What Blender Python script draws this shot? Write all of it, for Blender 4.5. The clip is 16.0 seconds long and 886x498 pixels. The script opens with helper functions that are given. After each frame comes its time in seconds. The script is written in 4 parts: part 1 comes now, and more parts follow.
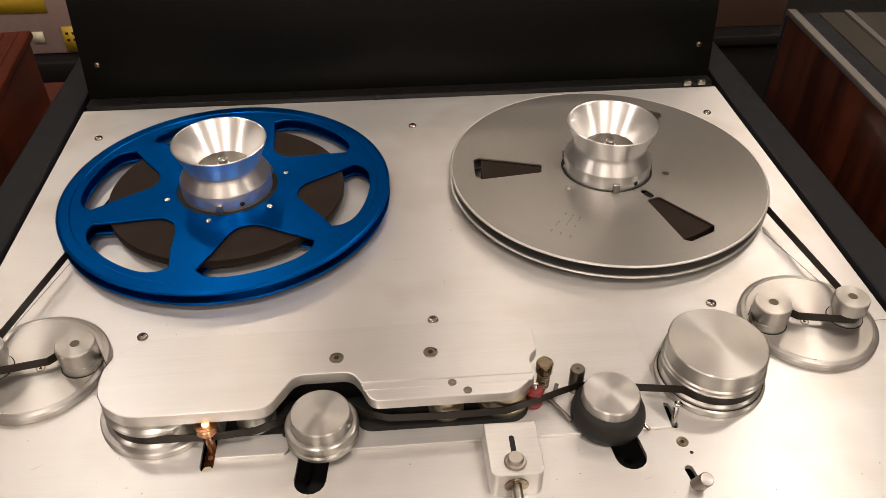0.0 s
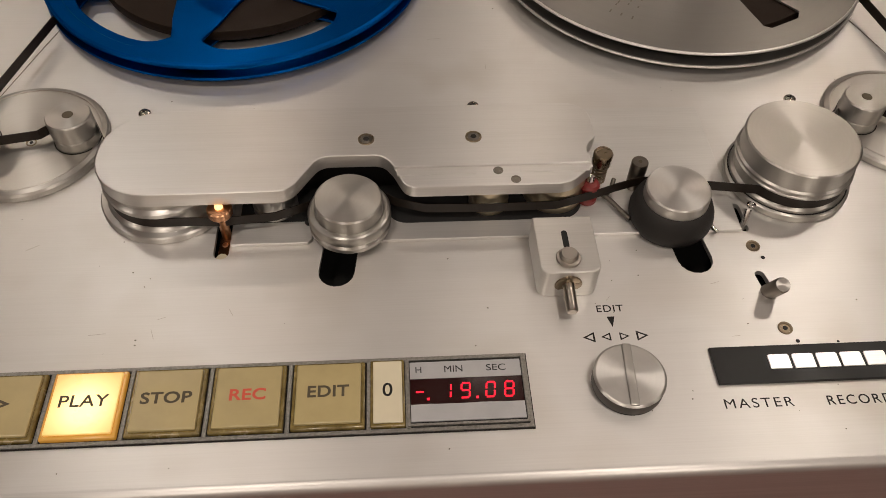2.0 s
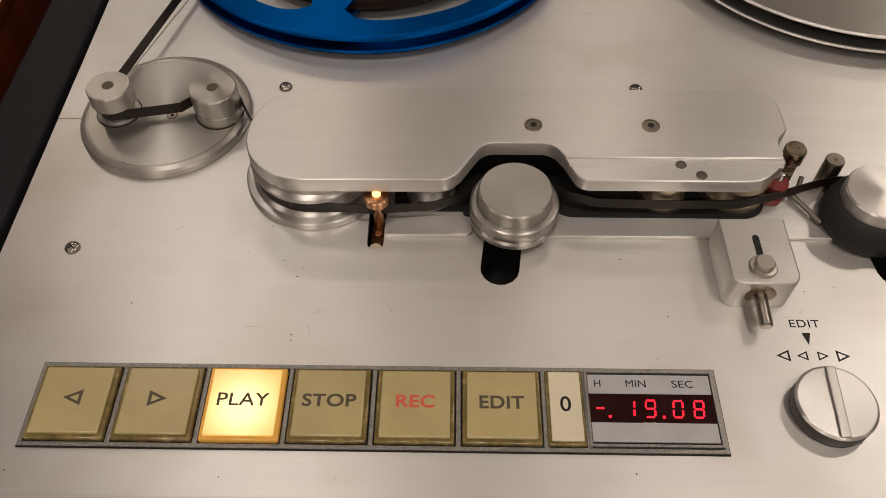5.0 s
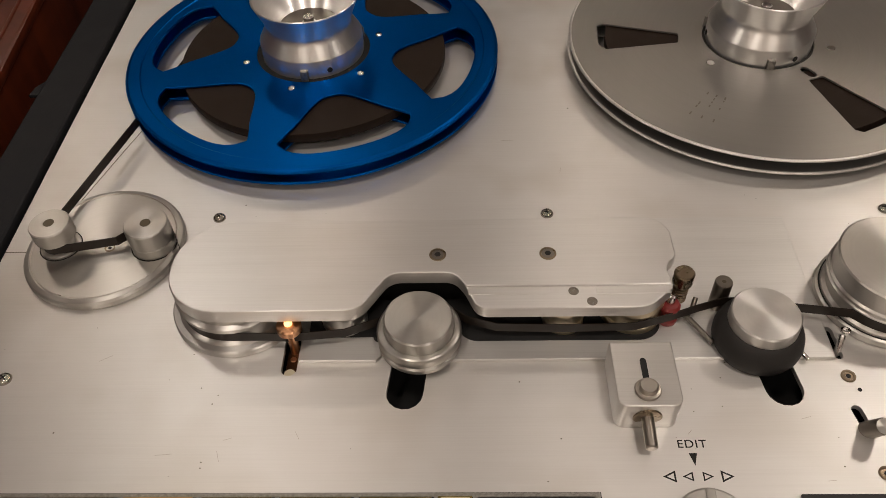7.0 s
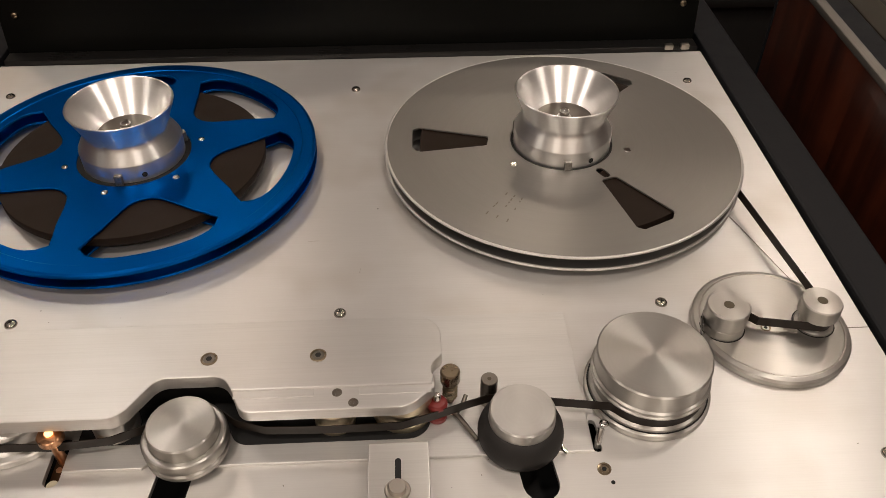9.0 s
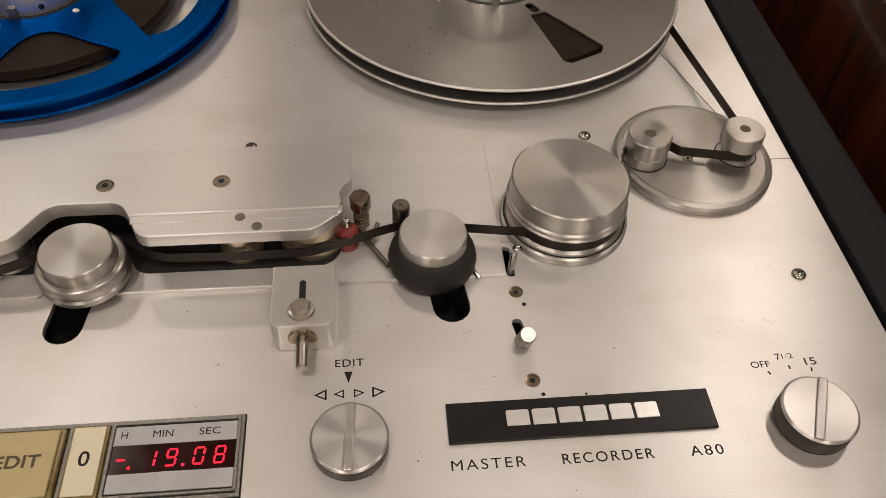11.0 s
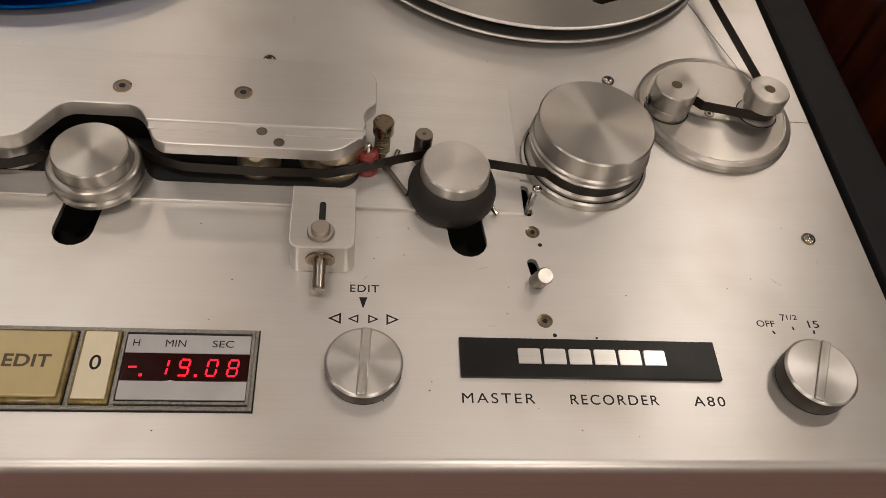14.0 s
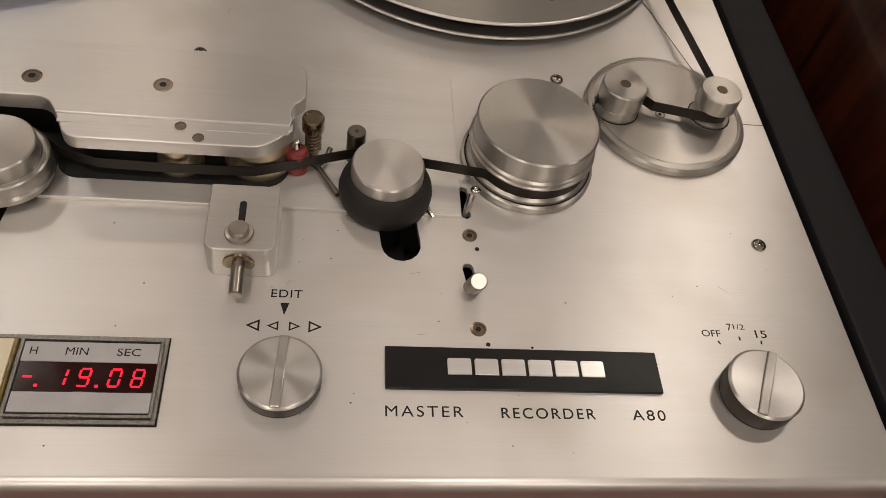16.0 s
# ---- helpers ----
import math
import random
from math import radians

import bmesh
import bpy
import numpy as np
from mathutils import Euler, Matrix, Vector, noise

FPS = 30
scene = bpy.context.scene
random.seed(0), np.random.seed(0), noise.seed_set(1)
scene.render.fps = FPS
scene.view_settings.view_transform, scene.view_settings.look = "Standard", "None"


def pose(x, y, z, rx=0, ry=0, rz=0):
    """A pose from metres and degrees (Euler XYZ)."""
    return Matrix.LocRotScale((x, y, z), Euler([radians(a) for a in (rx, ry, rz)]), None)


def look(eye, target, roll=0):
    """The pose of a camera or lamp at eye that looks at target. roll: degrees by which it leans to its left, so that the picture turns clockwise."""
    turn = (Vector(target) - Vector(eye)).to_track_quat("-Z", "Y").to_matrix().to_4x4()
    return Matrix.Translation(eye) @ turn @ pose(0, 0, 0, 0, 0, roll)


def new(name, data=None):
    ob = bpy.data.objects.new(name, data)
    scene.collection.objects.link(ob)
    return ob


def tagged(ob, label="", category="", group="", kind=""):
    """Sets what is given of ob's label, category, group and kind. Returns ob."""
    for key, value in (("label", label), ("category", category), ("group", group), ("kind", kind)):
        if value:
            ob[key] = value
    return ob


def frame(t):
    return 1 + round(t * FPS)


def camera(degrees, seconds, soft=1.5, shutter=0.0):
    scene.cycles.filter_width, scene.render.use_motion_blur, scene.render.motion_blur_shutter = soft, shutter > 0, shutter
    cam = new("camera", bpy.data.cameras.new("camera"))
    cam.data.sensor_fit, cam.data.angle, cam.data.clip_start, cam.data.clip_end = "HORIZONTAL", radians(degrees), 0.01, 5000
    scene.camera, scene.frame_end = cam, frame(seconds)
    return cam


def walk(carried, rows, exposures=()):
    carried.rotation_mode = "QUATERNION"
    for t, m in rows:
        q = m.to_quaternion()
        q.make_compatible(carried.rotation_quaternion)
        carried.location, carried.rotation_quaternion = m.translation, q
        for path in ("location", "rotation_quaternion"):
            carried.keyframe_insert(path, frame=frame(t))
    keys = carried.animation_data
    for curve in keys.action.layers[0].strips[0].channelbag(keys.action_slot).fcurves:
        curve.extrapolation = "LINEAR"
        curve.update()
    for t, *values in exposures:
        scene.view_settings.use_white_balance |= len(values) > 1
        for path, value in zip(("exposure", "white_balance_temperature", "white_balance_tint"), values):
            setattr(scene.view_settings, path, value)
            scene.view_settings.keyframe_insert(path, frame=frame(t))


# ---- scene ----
cam = camera(58.3, 16.0, 0.8)
PATH = [
    (0, (-0.0272, -0.0904, 1.2840), (0.1088, 1.4616, 0.0290), 0.1),
    (0.5, (-0.0232, -0.0874, 1.2640), (0.0998, 1.3446, -0.1270), -0.1),
    (1, (-0.0242, -0.0794, 1.2420), (0.0878, 1.2596, -0.2400), 0.4),
    (1.5, (-0.0312, -0.0714, 1.2300), (0.0698, 1.1946, -0.3150), 0.8),
    (2, (-0.0442, -0.0644, 1.2220), (0.0548, 1.1906, -0.3320), 1.7),
    (2.5, (-0.0612, -0.0554, 1.2180), (0.0348, 1.1996, -0.3360), 2.7),
    (3, (-0.0732, -0.0434, 1.2140), (0.0178, 1.1946, -0.3540), 2.8),
    (3.5, (-0.0872, -0.0394, 1.2040), (-0.0072, 1.1716, -0.3860), 2.9),
    (3.7, (-0.0952, -0.0374, 1.1990), (-0.0232, 1.1586, -0.4020), 2.7),
    (5.8, (-0.1002, -0.0264, 1.2190), (-0.1662, 1.1616, -0.3890), -1.8),
    (6, (-0.0932, -0.0244, 1.2230), (-0.1582, 1.1936, -0.3620), -1.8),
    (6.5, (-0.0752, -0.0264, 1.2300), (-0.1332, 1.2716, -0.2910), -1.9),
    (7, (-0.0462, -0.0294, 1.2370), (-0.1102, 1.3206, -0.2370), -2.7),
    (7.5, (-0.0162, -0.0324, 1.2480), (-0.0412, 1.3616, -0.1860), -2.3),
    (8, (0.0078, -0.0304, 1.2550), (0.0368, 1.4336, -0.1070), -1.0),
    (8.5, (0.0298, -0.0284, 1.2560), (0.0848, 1.4626, -0.0770), -0.3),
    (9, (0.0468, -0.0324, 1.2510), (0.1208, 1.4626, -0.0760), 0.1),
    (9.5, (0.0608, -0.0404, 1.2440), (0.1588, 1.4296, -0.1080), 0.6),
    (10, (0.0688, -0.0504, 1.2340), (0.1848, 1.3716, -0.1670), 0.9),
    (12.3, (0.0748, -0.0504, 1.2010), (0.2858, 1.1316, -0.3980), 5.8),
    (12.5, (0.0708, -0.0494, 1.2030), (0.2868, 1.1236, -0.4030), 6.4),
    (13, (0.0648, -0.0474, 1.2030), (0.2878, 1.1176, -0.4080), 8.0),
    (13.5, (0.0578, -0.0494, 1.2070), (0.2898, 1.1136, -0.4040), 10.4),
    (14, (0.0478, -0.0474, 1.2100), (0.2878, 1.1226, -0.3940), 11.3),
    (14.5, (0.0458, -0.0444, 1.2080), (0.2838, 1.1386, -0.3870), 11.8),
    (15, (0.0548, -0.0384, 1.2060), (0.3048, 1.1466, -0.3860), 12.8),
    (15.5, (0.0668, -0.0354, 1.1980), (0.3448, 1.1516, -0.3880), 13.7),
    (16, (0.0738, -0.0374, 1.1960), (0.3578, 1.1426, -0.3930), 13.3),
]
EXPOSURES = [(0.0, 0.48), (0.5, 0.20), (1.0, 0.0), (1.5, -0.14), (2.0, -0.24), (3.5, -0.30), (6.5, -0.28), (7.5, -0.13), (8.5, 0.0), (9.5, 0.08), (10.0, 0.04), (12.5, -0.25), (16.0, -0.28)]
walk(cam, [(t, look(eye, target, roll)) for t, eye, target, roll in PATH], EXPOSURES)

# ---- room light ----
D = 0.9                                   # height of the deck over the floor


def lamp(name, place, target, watts, size, colour):
    data = bpy.data.lights.new(name, "AREA")
    data.shape, data.size, data.energy, data.color = "DISK", size, watts, colour
    ob = new(name, data)
    ob.matrix_world = look(place, target)
    return ob


WARM, AMBER = (1.0, 0.875, 0.765), (1.0, 0.84, 0.69)
for x, y, watts, size in [(0.46, 2.10, 1.5, 0.24), (-0.58, 2.12, 2.2, 0.20), (-1.55, 2.10, 3.0, 0.18), (1.50, 2.10, 3.0, 0.16), (-0.60, 2.95, 0.5, 0.12), (0.50, 2.95, 0.9, 0.12)]:
    lamp("downlight", (x, y, 2.58), (x * 0.3, y * 0.5, 0.5), watts, size, AMBER)
for x, y, watts, size in [(0.20, 1.25, 1.1, 0.24), (1.08, 0.98, 4.8, 0.20), (2.30, -0.60, 8, 0.2), (0.45, -0.15, 6.0, 0.2), (-0.45, -0.10, 6.0, 0.2), (-2.30, -0.60, 8, 0.2), (0.75, -1.4, 8, 0.2), (-0.65, -1.4, 8, 0.2)]:
    lamp("downlight", (x, y, 2.58), (x * 0.3, y * 0.5, 0.5), watts, size, WARM)
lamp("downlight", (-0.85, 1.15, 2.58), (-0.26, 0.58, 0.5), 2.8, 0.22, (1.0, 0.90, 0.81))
# unseen fill strips added along the walls to wash the ceiling
for x, y, turn, length, watts in [(-3.05, -0.3, 90, 3.8, 7), (3.05, -0.3, 90, 3.8, 7), (0.0, -2.45, 0, 5.8, 18)]:
    fill_strip = lamp("cove_light", (x, y, 2.22), (x, y, 2.62), watts, length, WARM)
    fill_strip.data.shape, fill_strip.data.size_y = "RECTANGLE", 0.10
    fill_strip.matrix_world = Matrix.Translation((x, y, 2.22)) @ Matrix.Rotation(radians(turn), 4, "Z") @ Matrix.Rotation(radians(180), 4, "X")

world = bpy.data.worlds.new("room_air")
world.use_nodes = True
world.node_tree.nodes["Background"].inputs[0].default_value = (0.02, 0.017, 0.014, 1)
scene.world = world

# ---- materials ----


def material(name):
    m = bpy.data.materials.new(name)
    m.use_nodes = True
    nt = m.node_tree
    return m, nt, nt.nodes["Principled BSDF"]


def link(nt, a, b):
    nt.links.new(a, b)


def node(nt, kind, **values):
    n = nt.nodes.new(kind)
    for key, v in values.items():
        n.inputs[key].default_value = v
    return n


def ramp(nt, fac, lo, hi, out_lo, out_hi):
    n = nt.nodes.new("ShaderNodeMapRange")
    n.inputs["From Min"].default_value, n.inputs["From Max"].default_value = lo, hi
    n.inputs["To Min"].default_value, n.inputs["To Max"].default_value = out_lo, out_hi
    link(nt, fac, n.inputs["Value"])
    return n.outputs["Result"]


def two_tone(nt, fac, a, b):
    n = nt.nodes.new("ShaderNodeMix")
    n.data_type = "RGBA"
    n.inputs["A"].default_value, n.inputs["B"].default_value = (*a, 1), (*b, 1)
    link(nt, fac, n.inputs["Factor"])
    return n.outputs["Result"]


def brushed(name, colour, rough, axis="X", fine=900, grain=0.05, spread=0.10, aniso=0.5, stain=0.10, metal=0.75, specks=0.0, turn=0.25, hair=0.03):
    """Metal with straight brush marks along one axis."""
    m, nt, b = material(name)
    co = node(nt, "ShaderNodeTexCoord")
    mp = nt.nodes.new("ShaderNodeMapping")
    s = {"X": (0.7, fine, fine), "Y": (fine, 0.7, fine), "Z": (fine, fine, 0.7)}[axis]
    mp.inputs["Scale"].default_value = s
    link(nt, co.outputs["Object"], mp.inputs["Vector"])
    streak = node(nt, "ShaderNodeTexNoise", Scale=1.0, Detail=0.0, Roughness=0.5)
    link(nt, mp.outputs["Vector"], streak.inputs["Vector"])
    mh = nt.nodes.new("ShaderNodeMapping")
    mh.inputs["Scale"].default_value = {"X": (16, 1300, 1300), "Y": (1300, 16, 1300), "Z": (1300, 1300, 16)}[axis]
    link(nt, co.outputs["Object"], mh.inputs["Vector"])
    fine_hair = node(nt, "ShaderNodeTexNoise", Scale=1.0, Detail=2.0, Roughness=0.7)
    link(nt, mh.outputs["Vector"], fine_hair.inputs["Vector"])
    cloud = node(nt, "ShaderNodeTexNoise", Scale=14.0, Detail=2.0, Roughness=0.5)
    link(nt, co.outputs["Object"], cloud.inputs["Vector"])
    dark = tuple(c * (1 - spread) for c in colour)
    tone = two_tone(nt, ramp(nt, streak.outputs["Fac"], 0.3, 0.7, 0, 1), dark, colour)
    dirty = nt.nodes.new("ShaderNodeMix")
    dirty.data_type, dirty.blend_type = "RGBA", "MULTIPLY"
    link(nt, tone, dirty.inputs["A"])
    dirty.inputs["B"].default_value = (0.78, 0.74, 0.68, 1)
    link(nt, ramp(nt, cloud.outputs["Fac"], 0.48, 0.75, 0, stain * 2), dirty.inputs["Factor"])
    scored = nt.nodes.new("ShaderNodeMix")
    scored.data_type, scored.blend_type = "RGBA", "MULTIPLY"
    link(nt, dirty.outputs["Result"], scored.inputs["A"])
    scored.inputs["B"].default_value = (1 - 2.2 * hair, 1 - 2.3 * hair, 1 - 2.4 * hair, 1)
    link(nt, ramp(nt, fine_hair.outputs["Fac"], 0.38, 0.72, 0, 1), scored.inputs["Factor"])
    last = scored.outputs["Result"]
    if specks:
        vo = node(nt, "ShaderNodeTexVoronoi", Scale=specks)
        link(nt, co.outputs["Object"], vo.inputs["Vector"])
        near = ramp(nt, vo.outputs["Distance"], 0.020, 0.027, 1, 0)
        pick = nt.nodes.new("ShaderNodeSeparateColor")
        link(nt, vo.outputs["Color"], pick.inputs[0])
        few = ramp(nt, pick.outputs[0], 0.80, 0.82, 0, 0.8)
        both = nt.nodes.new("ShaderNodeMath")
        both.operation = "MULTIPLY"
        link(nt, near, both.inputs[0])
        link(nt, few, both.inputs[1])
        sp = nt.nodes.new("ShaderNodeMix")
        sp.data_type = "RGBA"
        link(nt, last, sp.inputs["A"])
        sp.inputs["B"].default_value = (0.05, 0.04, 0.03, 1)
        link(nt, both.outputs[0], sp.inputs["Factor"])
        last = sp.outputs["Result"]
    link(nt, last, b.inputs["Base Color"])
    b.inputs["Metallic"].default_value = metal
    add = nt.nodes.new("ShaderNodeMath")
    link(nt, ramp(nt, streak.outputs["Fac"], 0.3, 0.7, rough - 0.005, rough + 0.005), add.inputs[0])
    link(nt, ramp(nt, cloud.outputs["Fac"], 0.3, 0.7, -0.012, 0.022), add.inputs[1])
    link(nt, add.outputs[0], b.inputs["Roughness"])
    b.inputs["Anisotropic"].default_value = aniso
    tg = nt.nodes.new("ShaderNodeTangent")
    tg.direction_type, tg.uv_map = "UV_MAP", "along"
    b.inputs["Anisotropic Rotation"].default_value = turn
    link(nt, tg.outputs["Tangent"], b.inputs["Tangent"])
    if grain:
        bp = node(nt, "ShaderNodeBump", Strength=grain, Distance=0.0004)
        link(nt, streak.outputs["Fac"], bp.inputs["Height"])
        link(nt, bp.outputs["Normal"], b.inputs["Normal"])
    return m


def turned(name, colour, rough, fine=1500, aniso=0.6, metal=1.0, grain=0.05, cloudy=0.05):
    """Metal turned on a lathe: rings round the part's own axis."""
    m, nt, b = material(name)
    co = node(nt, "ShaderNodeTexCoord")
    sep = nt.nodes.new("ShaderNodeSeparateXYZ")
    link(nt, co.outputs["Object"], sep.inputs[0])
    flat = nt.nodes.new("ShaderNodeCombineXYZ")
    link(nt, sep.outputs["X"], flat.inputs["X"])
    link(nt, sep.outputs["Y"], flat.inputs["Y"])
    ln = nt.nodes.new("ShaderNodeVectorMath")
    ln.operation = "LENGTH"
    link(nt, flat.outputs[0], ln.inputs[0])
    both = nt.nodes.new("ShaderNodeCombineXYZ")
    link(nt, ln.outputs["Value"], both.inputs["X"])
    link(nt, sep.outputs["Z"], both.inputs["Y"])
    ring = node(nt, "ShaderNodeTexNoise", Scale=float(fine), Detail=2.0)
    link(nt, both.outputs[0], ring.inputs["Vector"])
    cloud = node(nt, "ShaderNodeTexNoise", Scale=60.0, Detail=4.0)
    link(nt, co.outputs["Object"], cloud.inputs["Vector"])
    link(nt, two_tone(nt, ramp(nt, ring.outputs["Fac"], 0.3, 0.7, 0, 1), tuple(c * 0.97 for c in colour), colour), b.inputs["Base Color"])
    b.inputs["Metallic"].default_value = metal
    link(nt, ramp(nt, cloud.outputs["Fac"], 0.3, 0.7, rough - cloudy, rough + cloudy), b.inputs["Roughness"])
    b.inputs["Anisotropic"].default_value = aniso
    tg = nt.nodes.new("ShaderNodeTangent")
    tg.direction_type, tg.axis = "RADIAL", "Z"
    b.inputs["Anisotropic Rotation"].default_value = 0.25
    link(nt, tg.outputs["Tangent"], b.inputs["Tangent"])
    bp = node(nt, "ShaderNodeBump", Strength=grain, Distance=0.0003)
    link(nt, ring.outputs["Fac"], bp.inputs["Height"])
    link(nt, bp.outputs["Normal"], b.inputs["Normal"])
    return m


def plain(name, colour, rough, metal=0.0, scale=80.0, spread=0.15, bump=0.05, emit=None, power=0.0, coat=0.0, gloss=0.5):
    """A surface with a cloudy tone and a fine bump."""
    m, nt, b = material(name)
    co = node(nt, "ShaderNodeTexCoord")
    no = node(nt, "ShaderNodeTexNoise", Scale=scale, Detail=6.0, Roughness=0.6)
    link(nt, co.outputs["Object"], no.inputs["Vector"])
    fac = ramp(nt, no.outputs["Fac"], 0.3, 0.7, 0, 1)
    link(nt, two_tone(nt, fac, tuple(c * (1 - spread) for c in colour), colour), b.inputs["Base Color"])
    link(nt, ramp(nt, no.outputs["Fac"], 0.3, 0.7, max(0.02, rough - 0.06), rough + 0.06), b.inputs["Roughness"])
    b.inputs["Metallic"].default_value = metal
    b.inputs["Coat Weight"].default_value = coat
    b.inputs["Specular IOR Level"].default_value = gloss
    if emit:
        b.inputs["Emission Color"].default_value = (*emit, 1)
        b.inputs["Emission Strength"].default_value = power
    fine = node(nt, "ShaderNodeTexNoise", Scale=scale * 12, Detail=2.0)
    link(nt, co.outputs["Object"], fine.inputs["Vector"])
    bp = node(nt, "ShaderNodeBump", Strength=bump, Distance=0.0005)
    link(nt, fine.outputs["Fac"], bp.inputs["Height"])
    link(nt, bp.outputs["Normal"], b.inputs["Normal"])
    return m


def wood(name, light, dark, rough=0.3):
    m, nt, b = material(name)
    co = node(nt, "ShaderNodeTexCoord")
    mp = nt.nodes.new("ShaderNodeMapping")
    mp.inputs["Scale"].default_value = (30, 30, 2.2)
    link(nt, co.outputs["Object"], mp.inputs["Vector"])
    no = node(nt, "ShaderNodeTexNoise", Scale=1.0, Detail=8.0, Roughness=0.65, Distortion=1.2)
    link(nt, mp.outputs["Vector"], no.inputs["Vector"])
    link(nt, two_tone(nt, ramp(nt, no.outputs["Fac"], 0.35, 0.68, 0, 1), dark, light), b.inputs["Base Color"])
    b.inputs["Roughness"].default_value = rough
    b.inputs["Coat Weight"].default_value = 0.4
    bp = node(nt, "ShaderNodeBump", Strength=0.08, Distance=0.001)
    link(nt, no.outputs["Fac"], bp.inputs["Height"])
    link(nt, bp.outputs["Normal"], b.inputs["Normal"])
    return m


DECK = brushed("brushed_aluminium_deck", (0.68, 0.665, 0.645), 0.41, "X", 140, 0.0, 0.012, 0.72, 0.34, 0.88, 38.0, 0.25, 0.018)
COVER = brushed("brushed_aluminium_cover", (0.66, 0.645, 0.625), 0.385, "X", 110, 0.0, 0.02, 0.72, 0.16, 0.88, 0.0, 0.25, 0.025)
BASEPLATE = brushed("satin_aluminium_base_plate", (0.68, 0.67, 0.65), 0.40, "X", 110, 0.0, 0.04, 0.6, 0.10, 0.85)
BLOCK = brushed("brushed_aluminium_block", (0.59, 0.575, 0.55), 0.31, "X", 110, 0.0, 0.03, 0.4, 0.08)
EDGE = brushed("brushed_aluminium_front", (0.64, 0.625, 0.605), 0.36, "X", 520, 0.0, 0.06, 0.4, 0.14)
TURN = turned("turned_aluminium", (0.55, 0.535, 0.51), 0.37, 700, 0.76, 0.95, 0.0, 0.02)
TURN_SATIN = turned("satin_turned_aluminium", (0.45, 0.435, 0.405), 0.36, 700, 0.76, 0.93, 0.0, 0.02)
POLISH = turned("polished_turned_aluminium", (0.85, 0.84, 0.825), 0.30, 700, 0.55, 0.95, 0.0, 0.0)
CHROME = turned("bright_steel", (0.72, 0.71, 0.69), 0.17, 2000, 0.2)
STEEL = turned("grey_steel", (0.42, 0.385, 0.34), 0.32, 2000, 0.3)
SCREW = turned("bright_screw_steel", (0.40, 0.37, 0.33), 0.14, 2000, 0.1)
# lighter than the flange metal, so the rim's highlight is partly colour
RIM = plain("rim_highlight_metal", (0.80, 0.78, 0.75), 0.42, 0.9, 200, 0.1, 0.02)
BRASS = turned("aged_nickel_brass", (0.24, 0.19, 0.13), 0.30, 1500, 0.3)
KNOB_SIDE = turned("bronze_dark_knob_side", (0.034, 0.025, 0.018), 0.45, 700, 0.2, 0.0)
KNOB_SIDE.node_tree.nodes["Principled BSDF"].inputs["Specular IOR Level"].default_value = 0.25
DARKSTEEL = turned("dark_oiled_steel", (0.20, 0.18, 0.155), 0.32, 1500, 0.2)
COPPER = turned("copper_sleeve", (0.50, 0.27, 0.15), 0.30, 1500, 0.3)
BRONZE = turned("dark_bronze_clip", (0.12, 0.065, 0.035), 0.32, 1500, 0.2)
HEAD = turned("warm_nickel_head", (0.66, 0.57, 0.42), 0.42, 900, 0.0, 1.0, 0.0, 0.0)
REEL_SILVER = turned("satin_grey_reel_metal", (0.315, 0.302, 0.283), 0.36, 700, 0.5, 0.85, 0.0, 0.02)
REEL_BLUE = turned("blue_anodised_reel_metal", (0.0012, 0.078, 0.325), 0.36, 700, 0.4, 1.0, 0.02, 0.03)
REEL_BLUE.node_tree.nodes["Principled BSDF"].inputs["Specular Tint"].default_value = (0.10, 0.40, 1.0, 1)
# flat near-black; in holes and recesses it paints the shade they hold
BLACK_HOLE = plain("black_and_recess_shade", (0.006, 0.006, 0.006), 0.8)
LEDGE = brushed("dark_metal_ledge", (0.030, 0.029, 0.028), 0.28, "X", 800, 0.02, 0.2, 0.2, 0.1, 0.7)
RUBBER = plain("black_grey_rubber", (0.022, 0.020, 0.019), 0.62, 0, 200, 0.25, 0.15, gloss=0.3)
TAPE = plain("brown_black_tape", (0.016, 0.0105, 0.007), 0.45, 0, 300, 0.3, 0.02, gloss=0.3)
PACK = turned("wound_brown_tape_edge", (0.018, 0.0115, 0.008), 0.5, 5000, 0.2, 0.0, 0.2)
PACK.node_tree.nodes["Principled BSDF"].inputs["Specular IOR Level"].default_value = 0.12
RAIL = plain("dark_grey_painted_rail", (0.0105, 0.0110, 0.0130), 0.5, 0, 40, 0.2, 0.1, gloss=0.16)
PANEL = brushed("black_anodised_panel", (0.0045, 0.0045, 0.0038), 0.40, "X", 110, 0.0, 0.2, 0.3, 0.1, 0.05)
PANEL.node_tree.nodes["Principled BSDF"].inputs["Specular IOR Level"].default_value = 0.12
BODY = plain("dark_painted_cabinet", (0.007, 0.0065, 0.006), 0.6, gloss=0.25)
RED = plain("red_plastic_wheel", (0.20, 0.022, 0.020), 0.4)
INK = plain("black_print", (0.010, 0.009, 0.008), 0.5, 0, 300, 0.1, 0.0, gloss=0.25)
BADGE = plain("black_badge_enamel", (0.009, 0.0085, 0.0085), 0.36, 0, 60, 0.3, 0.04, gloss=0.25)
BADGE_LETTER = brushed("bright_badge_metal", (0.85, 0.84, 0.82), 0.3, "X", 1500, 0.02, 0.05, 0.3, 0.03)
FRAME = plain("speckled_button_frame", (0.36, 0.345, 0.315), 0.38, 0.85, 700, 0.45, 0.12)
CREAM = plain("amber_cream_button_plastic", (0.45, 0.365, 0.175), 0.34, 0, 45, 0.16, 0.02)
